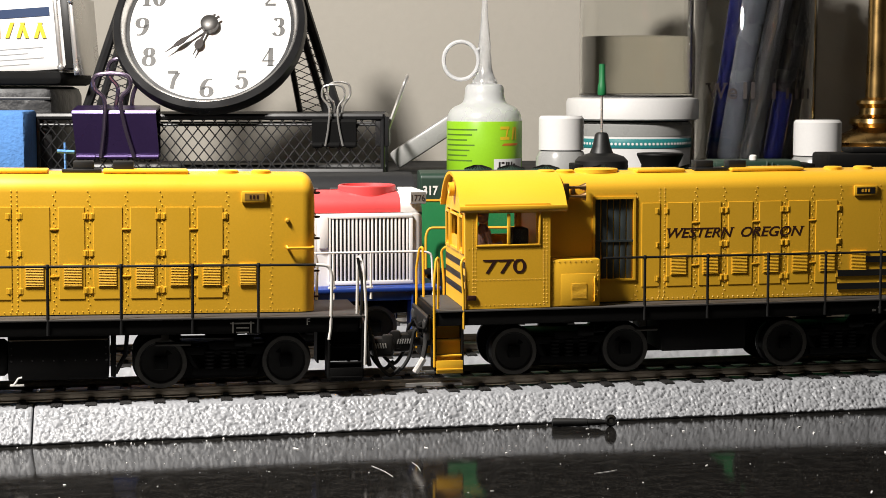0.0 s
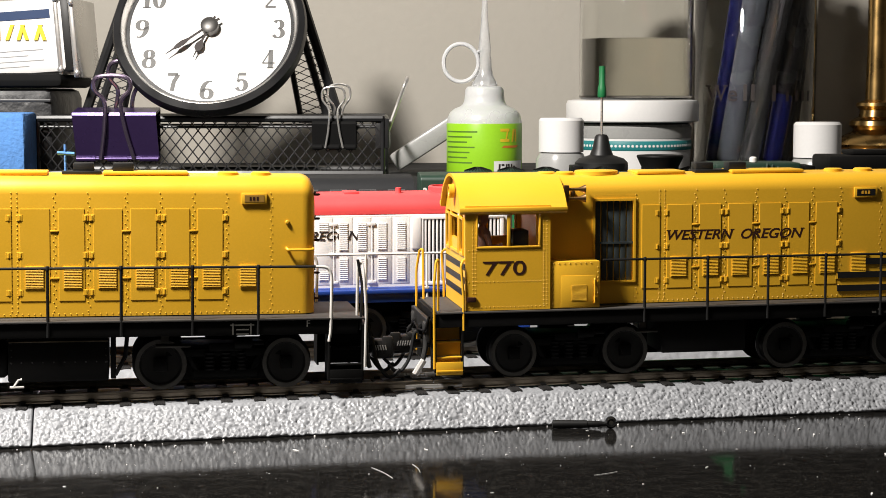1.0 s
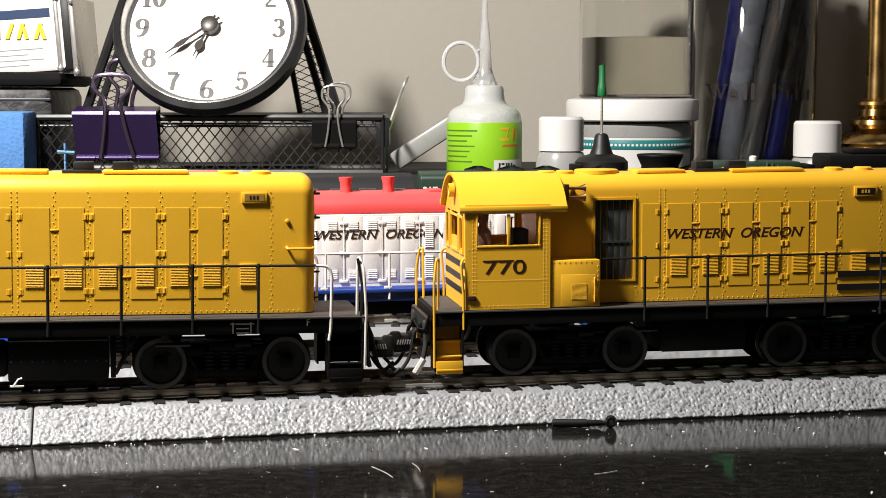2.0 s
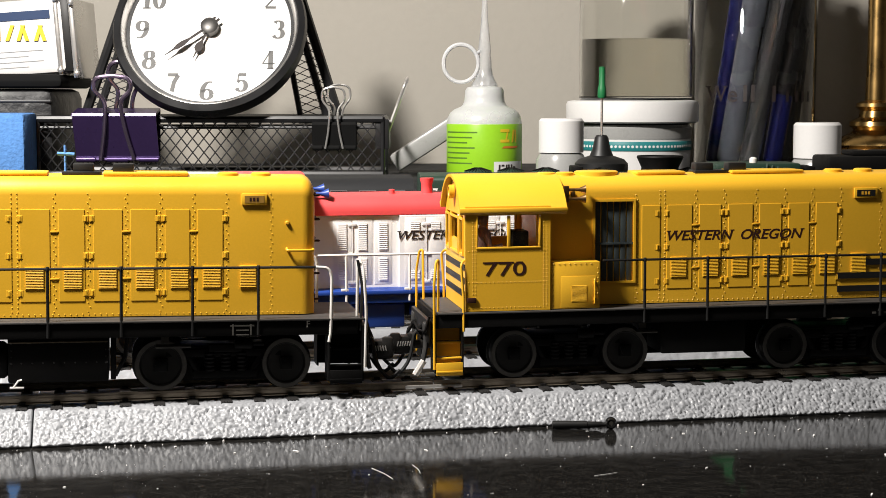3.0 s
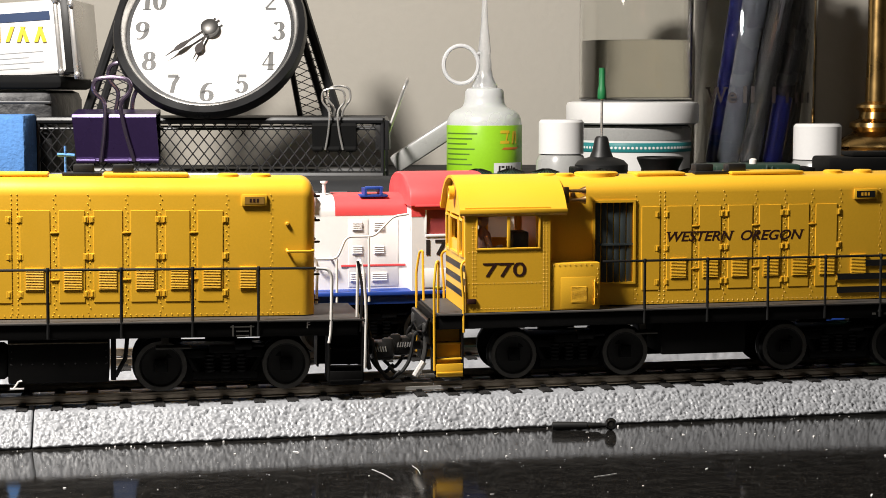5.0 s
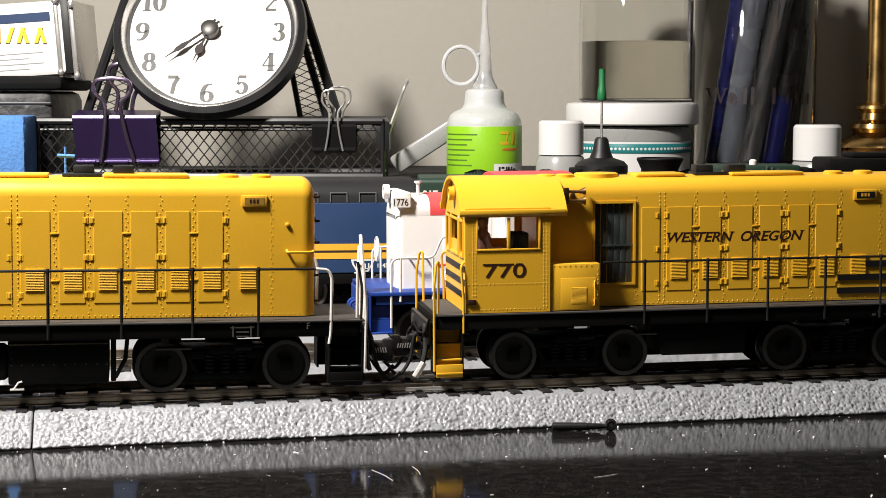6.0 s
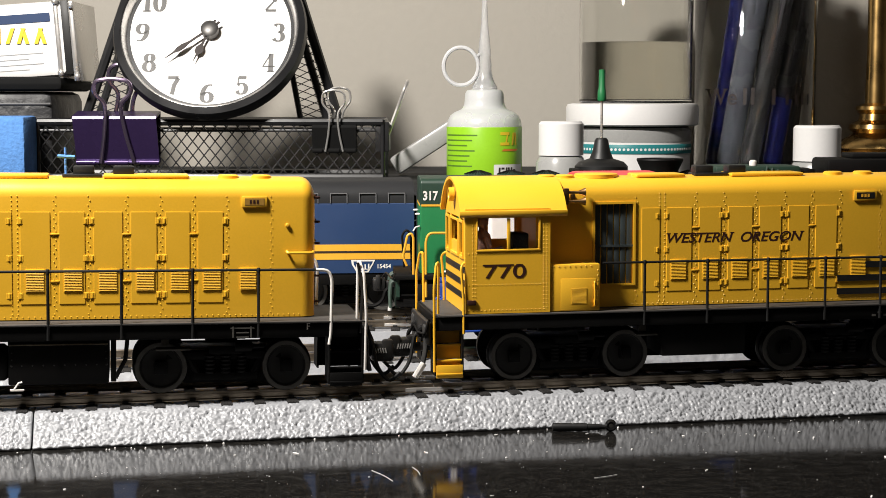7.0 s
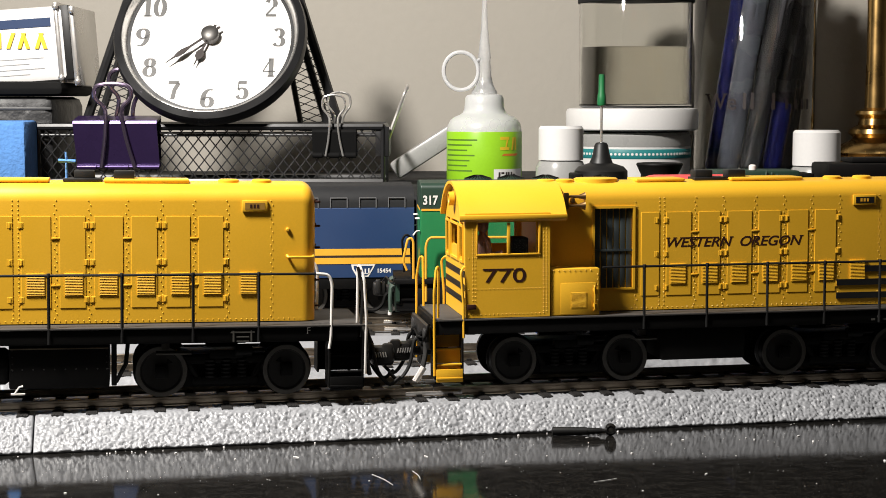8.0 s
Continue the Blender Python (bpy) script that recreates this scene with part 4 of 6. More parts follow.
    part("board_face", boxed(-50.3, -45.6, -10.42, -10.18, 38.7, 41.4), WHITE, nb)
    lettering("board_number", "1776", 1.8, (-50.1, -10.46, 39.2), base, INK, width=3.9)
    nb2 = part("number_board", boxed(99.6, 104.2, -10.4, 10.4, 38.4, 41.8, 0.4), WHITE, base)
    part("board_face", boxed(99.9, 103.9, -10.6, -10.38, 38.6, 41.6), FROSTY, nb2, "grey number panel")
    lettering("board_number", "1776", 1.7, (100.1, -10.65, 39.2), base, INK, width=3.6)
    part("headlight", turned([(2.0, 0), (2.0, -1.6), (1.4, -1.6), (1.3, -0.6)], 18, (-49.7, 0, 42.4), "x"), WHITE, base)
    part("roof_fan", turned([(7.9, 40.2), (7.9, 42.9), (7.6, 43.2), (7.0, 43.2), (6.8, 42.4), (0.6, 42.4)], 36, (89.5, 0, 0)), RED, base, "red round fan shroud")
    for x in (46.6, 34.9):
        part("exhaust_pipe", turned([(1.7, 41), (1.5, 42.5), (1.5, 43.8), (1.9, 45.4), (1.9, 45.6), (1.5, 45.6)], 20, (x, -2, 0)), RED, base)
    part("roof_stub", turned([(0.9, 41), (0.8, 42.0), (0.8, 42.6), (0.4, 42.7)], 16, (25.0, -3, 0)), RED, base)
    part("roof_hatch", boxed(57.6, 61.6, -4, 2, 41.2, 42.1, 0.3), RED, base)
    part("roof_stub", turned([(1.0, 41), (0.8, 42.0), (0.8, 42.9), (0.4, 43.0)], 16, (72.6, -3, 0)), RED, base)
    part("bell_post", turned([(0.5, 41), (0.5, 44.6), (1.0, 45.0), (1.0, 45.4)], 12, (-42.2, -3, 0)), WHITE, base)
    hb = bmesh.new()
    for z, yy, ln in ((43.2, -6, 5.2), (42.0, -8.0, 6.2)):
        lathe(hb, [(0.4, 1.0), (0.5, ln - 2), (1.4, ln), (1.1, ln)], 12, (0.8, yy, z), "x")
    part("air_horn", hb, BLUE, base, "blue twin air horn")
    rk = bmesh.new()
    for x in (-31.5, -27.2):
        box(rk, x - 0.3, x + 0.3, -8, -2, 41.5, 43.6)
    box(rk, -33, -25.5, -8, -2, 41.2, 41.8, 0.1)
    box(rk, -31, -26.5, -7, -3, 43.2, 43.9, 0.1)
    part("roof_rack", rk, BLUE, base, "small blue roof fitting")
    wheel_bm = bmesh.new()
    rod(wheel_bm, [(-53.8, -4 + 3.2 * math.cos(a * math.pi / 10), 27 + 3.2 * math.sin(a * math.pi / 10)) for a in range(21)], 0.3, 6)
    for a in range(4):
        c, d = math.cos(a * math.pi / 4) * 3.2, math.sin(a * math.pi / 4) * 3.2
        rod(wheel_bm, [(-53.8, -4 - c, 27 - d), (-53.8, -4 + c, 27 + d)], 0.2, 5)
    part("brake_wheel", wheel_bm, WHITE, base)
    truck(base, -44, -16, LIFT_C)
    truck(base, 62, 90, LIFT_C)
    for x, s in ((-58.2, -1), (106.5, 1)):
        cp = boxed(*sorted((x - s * 4, x + s * 6)), -1.4, 1.4, 6.4, 8.6, 0.4)
        box(cp, *sorted((x + s * 4.5, x + s * 8)), -2.2, 2.0, 5.8, 9.2, 0.7)
        part("coupler", cp, FRAME, base)
        part("pilot", boxed(*sorted((x - s * 1.4, x)), -15.5, 15.5, 4.6, bot - 1, 0.3), BLUE, base)
        for d in (-9, -6, 5, 9):
            part("air_hose", wire([(x, d, 12.0), (x + s * 1.6, d, 11.4), (x + s * 2.0, d, 5.0)], 0.45, 1.0), BLUE, base)
    return base


LIFT_C = 0.35
FROSTY = mat("grey_panel", (0.22, 0.2, 0.18), 0.5)
REDPANE = mat("reddish_pane", (0.30, 0.055, 0.055), 0.12, vary=0.1)
LIME = mat("lime_plastic", (0.45, 0.5, 0.04), 0.5)
LOCO_C = white_switcher()


# ---- the parked vehicles on the rear track ----
def blue_car():
    base = thing("model_baggage_car", (TRACK_4.x, TRACK_4.y, 78 - 69 * CAR_SCALE), "dark blue model baggage car with two yellow stripes", "model railcar", turn=TURN_4)
    half = 15.5
    part("body_side", hood_bm(0, 103, half, 17.8, 38.2, 0.4), COACHBLUE, base)
    part("roof", hood_bm(0, 103, half - 0.1, 38.2, 44.4, 6.0), ROOFGREY, base, "charcoal roof with panel seams")
    for z, h in ((24.3, 1.9), (21.8, 1.8)):
        part("stripe", boxed(0, 103, -half - 0.12, -half + 0.2, z, z + h), STRIPE, base, "yellow side stripe")
    part("stripe_gap", boxed(0, 103, -half - 0.1, -half + 0.1, 23.7, 24.2), INK, base)
    for k in range(12):
        x = 3 + k * 8.4
        fr = bmesh.new()
        for b in ((x, x + 5.0, 40.9, 41.15), (x, x + 0.25, 38.2, 40.9), (x + 4.8, x + 5.05, 38.2, 40.9)):
            box(fr, b[0], b[1], -half - 0.2, -half + 0.6, b[2], b[3])
        part("roof_panel", fr, ROOFSEAM, base)
    shield = bmesh.new()
    rings(shield, [[(x - 5.4, y, z * 0.7 + 7.5) for x, z in ((90.0, 20.2), (97.0, 20.2), (96.4, 18.4), (95.0, 15.0), (91.6, 15.0), (90.2, 18.4))] for y in (-half - 0.12, -half + 0.1)])
    part("emblem", shield, RAILWHITE, base, "white emblem plate")
    rings_bm = bmesh.new()
    rings(rings_bm, [[(x - 5.4, y, z * 0.7 + 7.5) for x, z in ((90.7, 19.6), (96.3, 19.6), (95.8, 18.3), (94.6, 15.6), (92.0, 15.6), (90.8, 18.3))] for y in (-half - 0.2, -half - 0.1)])
    part("emblem_inner", rings_bm, COACHBLUE, base)
    mk = bmesh.new()
    for b in ((91.6, 92.1, 17.4, 19.1), (92.1, 93.0, 18.8, 19.1), (92.1, 92.8, 18.1, 18.4), (92.8, 93.2, 16.2, 18.0), (93.9, 94.3, 16.2, 18.4), (94.9, 95.3, 16.6, 18.6), (93.2, 94.9, 16.2, 16.5)):
        box(mk, b[0] - 5.4, b[1] - 5.4, -half - 0.26, -half - 0.19, b[2] * 0.7 + 7.5, b[3] * 0.7 + 7.5)
    part("emblem_marks", mk, RAILWHITE, base)
    lettering("car_number", "15454", 1.15, (92.3, -half - 0.06, 19.2), base, RAILWHITE, width=3.9, bold=0.04, label="small white car number")
    for s in (-1, 1):
        bar = boxed(-1, 104, *sorted((s * 13.5, s * 15.2)), 14.4, 17.8, 0.2)
        part("side_sill", bar, FRAME, base)
    part("underframe", boxed(4, 98, -9, 9, 12.0, 14.4, 0.4), FRAME, base)
    lift = (RAILTOP - 78 + 69 * CAR_SCALE) / CAR_SCALE
    truck(base, 12, 34, -lift)
    truck(base, 72, 94, -lift)
    part("coupler", boxed(103, 112, -1.4, 1.4, 6.4 + lift, 8.6 + lift, 0.4), FRAME, base)
    part("end_diaphragm", boxed(103, 104.2, -8, 8, 12, 40, 0.5), FRAME, base)
    base.matrix_basis = base.matrix_basis @ Matrix.Scale(CAR_SCALE, 4)
    return base


def green_loco():
    base = thing("model_locomotive", (TRACK_3.x, TRACK_3.y, RAILTOP), "dark green model road locomotive with yellow handrails, parked", "model locomotive", "green locomotive", TURN_3)
    part("walkway", boxed(-8, 162, -16.5, 16.5, 13.4, 15.0, 0.2), FRAME, base)
    part("short_hood", hood_bm(0, 40, 12.0, 15.0, 36.0, 0.6, round0=0.5), GREEN, base)
    part("hood_top", hood_bm(0, 156, 12.05, 36.0, 44.0, 2.2, round0=0.5), DKGREEN, base, "dark green upper hood")
    part("long_hood", hood_bm(40, 156, 11.9, 15.0, 36.0, 0.6), GREEN, base)
    part("stripe", boxed(0.4, 156, -12.2, -11.9, 35.5, 36.1), STRIPE, base, "thin yellow stripe")
    part("stripe", boxed(-0.12, 0.0, -10.5, 10.5, 35.5, 36.1), STRIPE, base)
    lettering("hood_number", "317", 2.6, (0.9, -12.2, 37.5), base, RAILWHITE, width=4.6, bold=0.12, label="white hood number")
    for x in (18.6, 29.0, 40, 58, 86):
        fan = turned([(4.5, 44.0), (4.5, 44.5), (4.1, 44.9), (0.8, 45.8)], 30, (x, 0, 0))
        part("roof_fan", fan, DKGREEN, base, "dark green round fan housing")
        gr = bmesh.new()
        for k in range(24):
            a = k * math.pi / 12
            rod(gr, [(x + math.cos(a) * 1.2, math.sin(a) * 1.2, 45.9), (x + math.cos(a) * 4.3, math.sin(a) * 4.3, 44.9)], 0.13, 4)
        part("fan_grille", gr, FRAME, base)
    part("radiator_duct", turned([(6.0, 44), (5.8, 46), (7.3, 49.2), (7.1, 49.7), (6.1, 49.7), (5.4, 47)], 28, (75.5, -3, 0)), FRAME, base, "black flared roof duct")
    part("roof_blister", boxed(92, 119, -8, 8, 44.1, 47.4, 0.8), DKGREEN, base, "dark green raised roof panel")
    part("roof_housing", boxed(127, 150, -9, 9, 44.1, 49.6, 1.0), FRAME, base, "black roof housing")
    part("roof_housing", boxed(136, 152, -5, 7, 49.7, 51.2, 0.4), FRAME, base)
    fit = bmesh.new()
    for k in range(5):
        rod(fit, [(106 + k * 1.7, -8.4, 44.2), (106.4 + k * 1.7, -8.6, 45.8 + (k * 3) % 4 * 0.5), (107.2 + k * 1.7, -7.6, 46.0)], 0.3, 6)
    part("roof_piping", fit, HOSEGREEN, base, "small green roof pipes")
    part("roof_lamp", turned([(0.3, 47.4), (1.2, 47.5), (1.2, 48.8), (0.7, 49.2)], 12, (104.5, -5, 0)), RAILWHITE, base, "small white roof fitting")
    for x0, x1 in ((48, 51), (120.5, 124)):
        part("roof_box", boxed(x0, x1, -6, 6, 44.0, 46.4, 0.4), FRAME, base)
    for s in (-1, 1):
        ry = s * 15.6
        part("end_rail", wire([(-2.2, ry, 13.6), (-2.2, ry, 26.4), (-2.8, ry, 27.6), (-4.0, ry, 27.0), (-5.4, ry, 20.4), (-4.2, ry, 17.6)], 0.38, 0.8), STRIPE, base, "yellow end handrail")
        part("end_rail", wire([(1.6, ry, 8), (1.6, ry, 25.4), (2.6, ry, 27.6), (6, ry, 27.6), (60, ry, 27.6)], 0.4, 1.3), STRIPE, base, "yellow side handrail")
        part("grab_rail", wire([(-2.6, ry * 0.9, 16), (-3.0, ry * 0.9, 27.6), (-4.4, ry * 0.9, 28.6), (-5.6, ry * 0.9, 27.0), (-5.0, ry * 0.9, 17)], 0.36, 0.9), FRAME, base, "black wire grab rail")
        part("grab_rail", wire([(-0.2, s * 12.1, 29.4), (-1.4, s * 12.6, 29.2), (-2.2, s * 13.4, 28.0)], 0.26, 0.5), RAILWHITE, base)
        for k, z in enumerate((11.5, 8.2, 5.0)):
            st = boxed(-7.4, -1.2, *sorted((s * (11.5 + k), s * (13.5 + k))), z, z + 0.5)
            box(st, -7.4, -1.2, *sorted((s * (11.5 + k), s * (11.9 + k))), z, z + 3.2)
            part("step", st, FRAME, base)
        part("grab_iron", wire([(-0.1, s * 8, 33), (-1.2, s * 8, 33), (-1.2, s * 10, 33), (-0.1, s * 10, 33)], 0.25, 0.4), RAILWHITE, base)
    truck(base, 18, 42)
    truck(base, 118, 142)
    knuckle = boxed(-11, -6, -1.6, 1.6, 9.0, 11.4, 0.4)
    box(knuckle, -14.5, -10.4, -2.4, 2.2, 8.2, 12.4, 0.8)
    box(knuckle, -13.6, -12.0, -3.2, -1.6, 9.0, 13.4, 0.4)
    part("coupler", knuckle, WHEEL, base, "dark metal knuckle coupler")
    pilot = rings(bmesh.new(), [[(x, y, z) for y, z in ((-15, 13.5), (-15, 8.0), (-11, 4.2), (11, 4.2), (15, 8.0), (15, 13.5))] for x in (-7.6, -6.4)])
    part("pilot", pilot, DKGREEN, base, "dark green pilot plate")
    for d in (-13.6, -10.8, -8, 6, 9, 12):
        part("air_hose", wire([(-7.4, d, 13.0), (-9, d, 12.4), (-9.4, d - 0.4, 8.0), (-8.4 - (d % 3) * 0.6, d - 0.8, 4.6)], 0.55, 1.2), HOSEGREEN, base, "dull green rubber hose")
        # hose tips coloured white for the highlights at the bottom
        part("hose_fitting", turned([(0.3, 0), (0.6, 0.1), (0.6, 0.9), (0.3, 1.0)], 8, (-8.6 - (d % 3) * 0.6, d - 0.8, 3.7)), RAILWHITE, base)
    part("train_hose", wire([(-8, -3, 9.8), (-10.5, -3.4, 9.0), (-11.4, -3.6, 5.4), (-14.0, -3.6, 3.6), (-17.5, -3.2, 4.4)], 0.6, 2.0), FRAME, base, "black train hose")
    part("cut_lever", wire([(-7.8, -15, 15.4), (-8.4, -14.6, 13.6), (-9.0, -7, 13.2), (-10.4, -2, 14.2), (-11.6, -0.5, 12.2)], 0.3, 0.8), WHEEL, base)
    return base


HOSEGREEN = mat("dull_green_rubber", (0.045, 0.07, 0.055), 0.55, vary=0.2)
ROOFSEAM = mat("roof_seam_grey", (0.12, 0.12, 0.125), 0.7)
blue_car()
green_loco()


# ---- the things standing behind the tracks ----
def shelf_block():
    single("storage_box", boxed(-330, 330, 575, 778, 0, 44, 2), ROOFGREY, "flat dark storage box behind the tracks, holding the clutter", "box")


shelf_block()
SHELF = 44.0


def mesh_net(bm, x0, x1, z0, z1, y, pitch, r, slope=0.0):
    """Expanded-metal diamonds between two edges, in an upright plane."""
    h, w = z1 - z0, x1 - x0
    k = -h
    ratio = 0.8
    while k < w + h:
        for d in (1, -1):
            a = (k, 0.0) if d == 1 else (k, h)
            b = (k + h * ratio, h) if d == 1 else (k + h * ratio, 0.0)
            t0 = max(0.0, (0 - a[0]) / (b[0] - a[0]))
            t1 = min(1.0, (w - a[0]) / (b[0] - a[0]))
            if t1 - t0 > 0.03:
                p = [(x0 + a[0] + (b[0] - a[0]) * t, y + slope * (a[1] + (b[1] - a[1]) * t) + 0.2 * d, z0 + a[1] + (b[1] - a[1]) * t) for t in (t0, t1)]
                rod(bm, p, r, 4)
        k += pitch
    return bm


def organiser():
    base = thing("mesh_desk_organiser", (-92, 632, SHELF), "black wire-mesh desk organiser with a clock stand", "organiser")
    x0, x1, dep = -69.5, 68.0, 38.0
    zt = 24.0
    for y in (0.0, dep):
        part("rim", wire([(x0, y, zt), (x1, y, zt)], 1.5), MESHBLACK, base)
        part("rim", wire([(x0 + 0.6, y + 0.6, zt - 3.4), (x1 - 0.6, y + 0.6, zt - 3.4)], 0.6), MESHBLACK, base)
        part("bottom_bar", wire([(x0, y, 2.0), (x1, y, 2.0)], 1.5), MESHBLACK, base)
    part("mesh_panel", mesh_net(bmesh.new(), x0, x1, 3, zt, 0.0, 4.5, 0.3), MESHBLACK, base, "black diamond wire mesh")
    for x in (x0, x1):
        part("corner_post", wire([(x, 0, 0), (x, 0, zt)], 0.9), MESHBLACK, base)
        part("rim", wire([(x, 0, zt), (x, dep, zt)], 1.1), MESHBLACK, base)
        part("corner_post", wire([(x, dep, 0), (x, dep, zt)], 0.9), MESHBLACK, base)
    part("tray_floor", boxed(x0, x1, 0, dep, 0.1, 0.9), MESHBLACK, base)
    # A-shaped stand behind the clock
    for x, xt in ((-56.0, -30.0), (50.0, 25.0)):
        part("stand_leg", rod(bmesh.new(), [(x, 20, 22), (xt, 30, 100)], 2.0, 8), MESHBLACK, base)
        d = 1 if x < 0 else -1
        part("stand_leg", rod(bmesh.new(), [(x + d * 5, 21, 22), (xt + d * 4, 31, 100)], 1.6, 8), MESHBLACK, base)
        part("stand_leg", rod(bmesh.new(), [(x + d * 16, 20, 22), (xt + d * 6, 30, 100)], 1.2, 8), MESHBLACK, base)
        net = bmesh.new()
        for k in range(25):
            u = k / 25
            a = Vector((x + (xt - x) * u, 20 + 10 * u, 22 + 78 * u))
            for rise in (6.0, -6.0):
                v = min(max(u + rise / 78, 0.0), 1.0)
                b = Vector((x + d * 16 + (xt - x - d * 10) * v, 20 + 10 * v, 22 + 78 * v))
                rod(net, [a, b], 0.26, 4)
        part("mesh_panel", net, MESHBLACK, base)
    return base


organiser()


def arc(cx, cz, rx, rz, a0, a1, steps=14):
    return [(cx + rx * math.cos(radians(a0 + (a1 - a0) * k / steps)), cz + rz * math.sin(radians(a0 + (a1 - a0) * k / steps))) for k in range(steps + 1)]


def nib(bm, pts, size, at, thick=0.23, thin=0.06, even=0.0):
    """One pen stroke, broad where it runs upright and fine where it runs level."""
    left, right = [], []
    for i, p in enumerate(pts):
        a, b = pts[max(i - 1, 0)], pts[min(i + 1, len(pts) - 1)]
        d = Vector((b[0] - a[0], b[1] - a[1])).normalized()
        w = even or thin + (thick - thin) * abs(d.y) ** 1.6
        n = Vector((-d.y, d.x)) * w / 2
        for side, k in ((left, 1), (right, -1)):
            side.append((at[0] + (p[0] + n.x * k) * size, at[1], at[2] + (p[1] + n.y * k) * size))
    rows = [[a, b, (b[0], b[1] - 0.05, b[2]), (a[0], a[1] - 0.05, a[2])] for a, b in zip(left, right)]
    return rings(bm, rows)


def digit_strokes(d):
    """Strokes of an old-style numeral in a box one unit high: points and, where the pen is turned, an even width."""
    bowl = arc(0.3, 0.29, 0.23, 0.26, 0, 360, 24)
    return {
        "0": [(arc(0.3, 0.5, 0.22, 0.47, 0, 360, 24), 0)],
        "1": [([(0.3, 0), (0.3, 1)], 0), ([(0.1, 0.03), (0.5, 0.03)], 0.07), ([(0.12, 0.86), (0.3, 0.97)], 0.07)],
        "2": [(arc(0.3, 0.73, 0.2, 0.24, 165, -40), 0), ([(0.45, 0.58), (0.06, 0.08)], 0.09), ([(0.05, 0.06), (0.56, 0.06)], 0.13)],
        "3": [(arc(0.27, 0.74, 0.19, 0.23, 150, -90), 0), (arc(0.27, 0.27, 0.23, 0.25, 90, -155), 0)],
        "4": [([(0.42, 0), (0.42, 1)], 0), ([(0.40, 0.97), (0.04, 0.3)], 0.06), ([(0.02, 0.29), (0.62, 0.29)], 0.07), ([(0.26, 0.03), (0.58, 0.03)], 0.07)],
        "5": [([(0.12, 0.91), (0.5, 0.91)], 0.16), ([(0.12, 0.92), (0.1, 0.52)], 0.06), (arc(0.27, 0.31, 0.23, 0.29, 140, -155), 0)],
        "6": [(bowl, 0), (arc(0.44, 0.4, 0.36, 0.56, 180, 75), 0)],
        "7": [([(0.05, 0.9), (0.55, 0.9)], 0.17), ([(0.55, 0.88), (0.36, 0.5), (0.28, 0.0)], 0.2)],
        "8": [(bowl, 0), (arc(0.3, 0.76, 0.18, 0.21, 0, 360, 24), 0)],
        "9": [(arc(0.3, 0.7, 0.23, 0.26, 0, 360, 24), 0), (arc(0.16, 0.6, 0.36, 0.56, 0, -105), 0)],
    }[d]


def clock():
    base = thing("round_clock", (-97.5, 640, 107.0), "round black desk clock with a white dial and numerals", "clock")
    r = 38.0
    part("case", turned([(33, 0), (39.2, 0.5), (39.8, -3), (39.0, -5.6), (36.5, -6.6), (35.5, -5.6), (35.0, -2.0), (33.0, -2.0)], 72, axis="y", caps=False), MESHBLACK, base, "glossy black rounded rim")
    # the glossy rim's inner highlight, modelled as a bright steel ring
    part("inner_rim", turned([(34.9, -1.8), (36.3, -5.9), (35.6, -6.2), (34.3, -2.0)], 72, axis="y", caps=False), STEEL, base, "thin bright ring for the highlight inside the rim")
    part("back_shell", turned([(38.6, 0.1), (35, 5), (28, 9), (1, 10)], 48, axis="y"), MESHBLACK, base)
    part("dial", turned([(0.5, -1.9), (35.0, -1.9), (35.0, -1.0), (0.5, -1.0)], 64, axis="y"), FACE, base, "white paper dial")
    for n in range(1, 13):
        a = radians(90 - 30 * n)
        bm, word, high = bmesh.new(), str(n), 8.4
        for k, d in enumerate(word):
            x0 = 28.0 * math.cos(a) + (k - len(word) / 2) * high * 0.6
            for pts, even in digit_strokes(d):
                nib(bm, pts, high, (x0, -2.0, 28.0 * math.sin(a) - high / 2), even=even)
        part("numeral", bm, NUMERAL, base, smooth=False)
    for name, ang, ln, w in (("hour_hand", 203, 15.5, 1.7), ("minute_hand", 232, 22.0, 1.1)):
        a = radians(90 - ang)
        u, v = Vector((math.cos(a), 0, math.sin(a))), Vector((-math.sin(a), 0, math.cos(a)))
        y = Vector((0, -4.0 if name == "hour_hand" else -5.0, 0))
        outline = [(-5, -0.5), (-5, 0.5), (ln * 0.45, 0.45), (ln * 0.6, w), (ln * 0.72, w * 0.9), (ln * 0.8, 0.35), (ln, 0.1), (ln, -0.1), (ln * 0.8, -0.35), (ln * 0.72, -w * 0.9), (ln * 0.6, -w), (ln * 0.45, -0.45)]
        bm = rings(bmesh.new(), [[u * p + v * q + y + Vector((0, t, 0)) for p, q in outline] for t in (0, -0.3)])
        part(name, bm, INK, base, "ornate black clock hand")
    base.matrix_basis = pose(-93.0 * MM, 640 * MM, 102.7 * MM, -27, 0, 0) @ Matrix.Scale(0.975, 4)
    part("hand_boss", turned([(3.6, -2.5), (3.6, -5.6), (2.4, -6.4), (0.4, -6.5)], 24, axis="y"), BRONZE, base, "dark round hub of the hands")
    return base


NUMERAL = mat("numeral_ink", (0.10, 0.098, 0.095), 0.5)
BRONZE = mat("dark_hub_metal", (0.13, 0.125, 0.12), 0.4, 0.8)
clock()


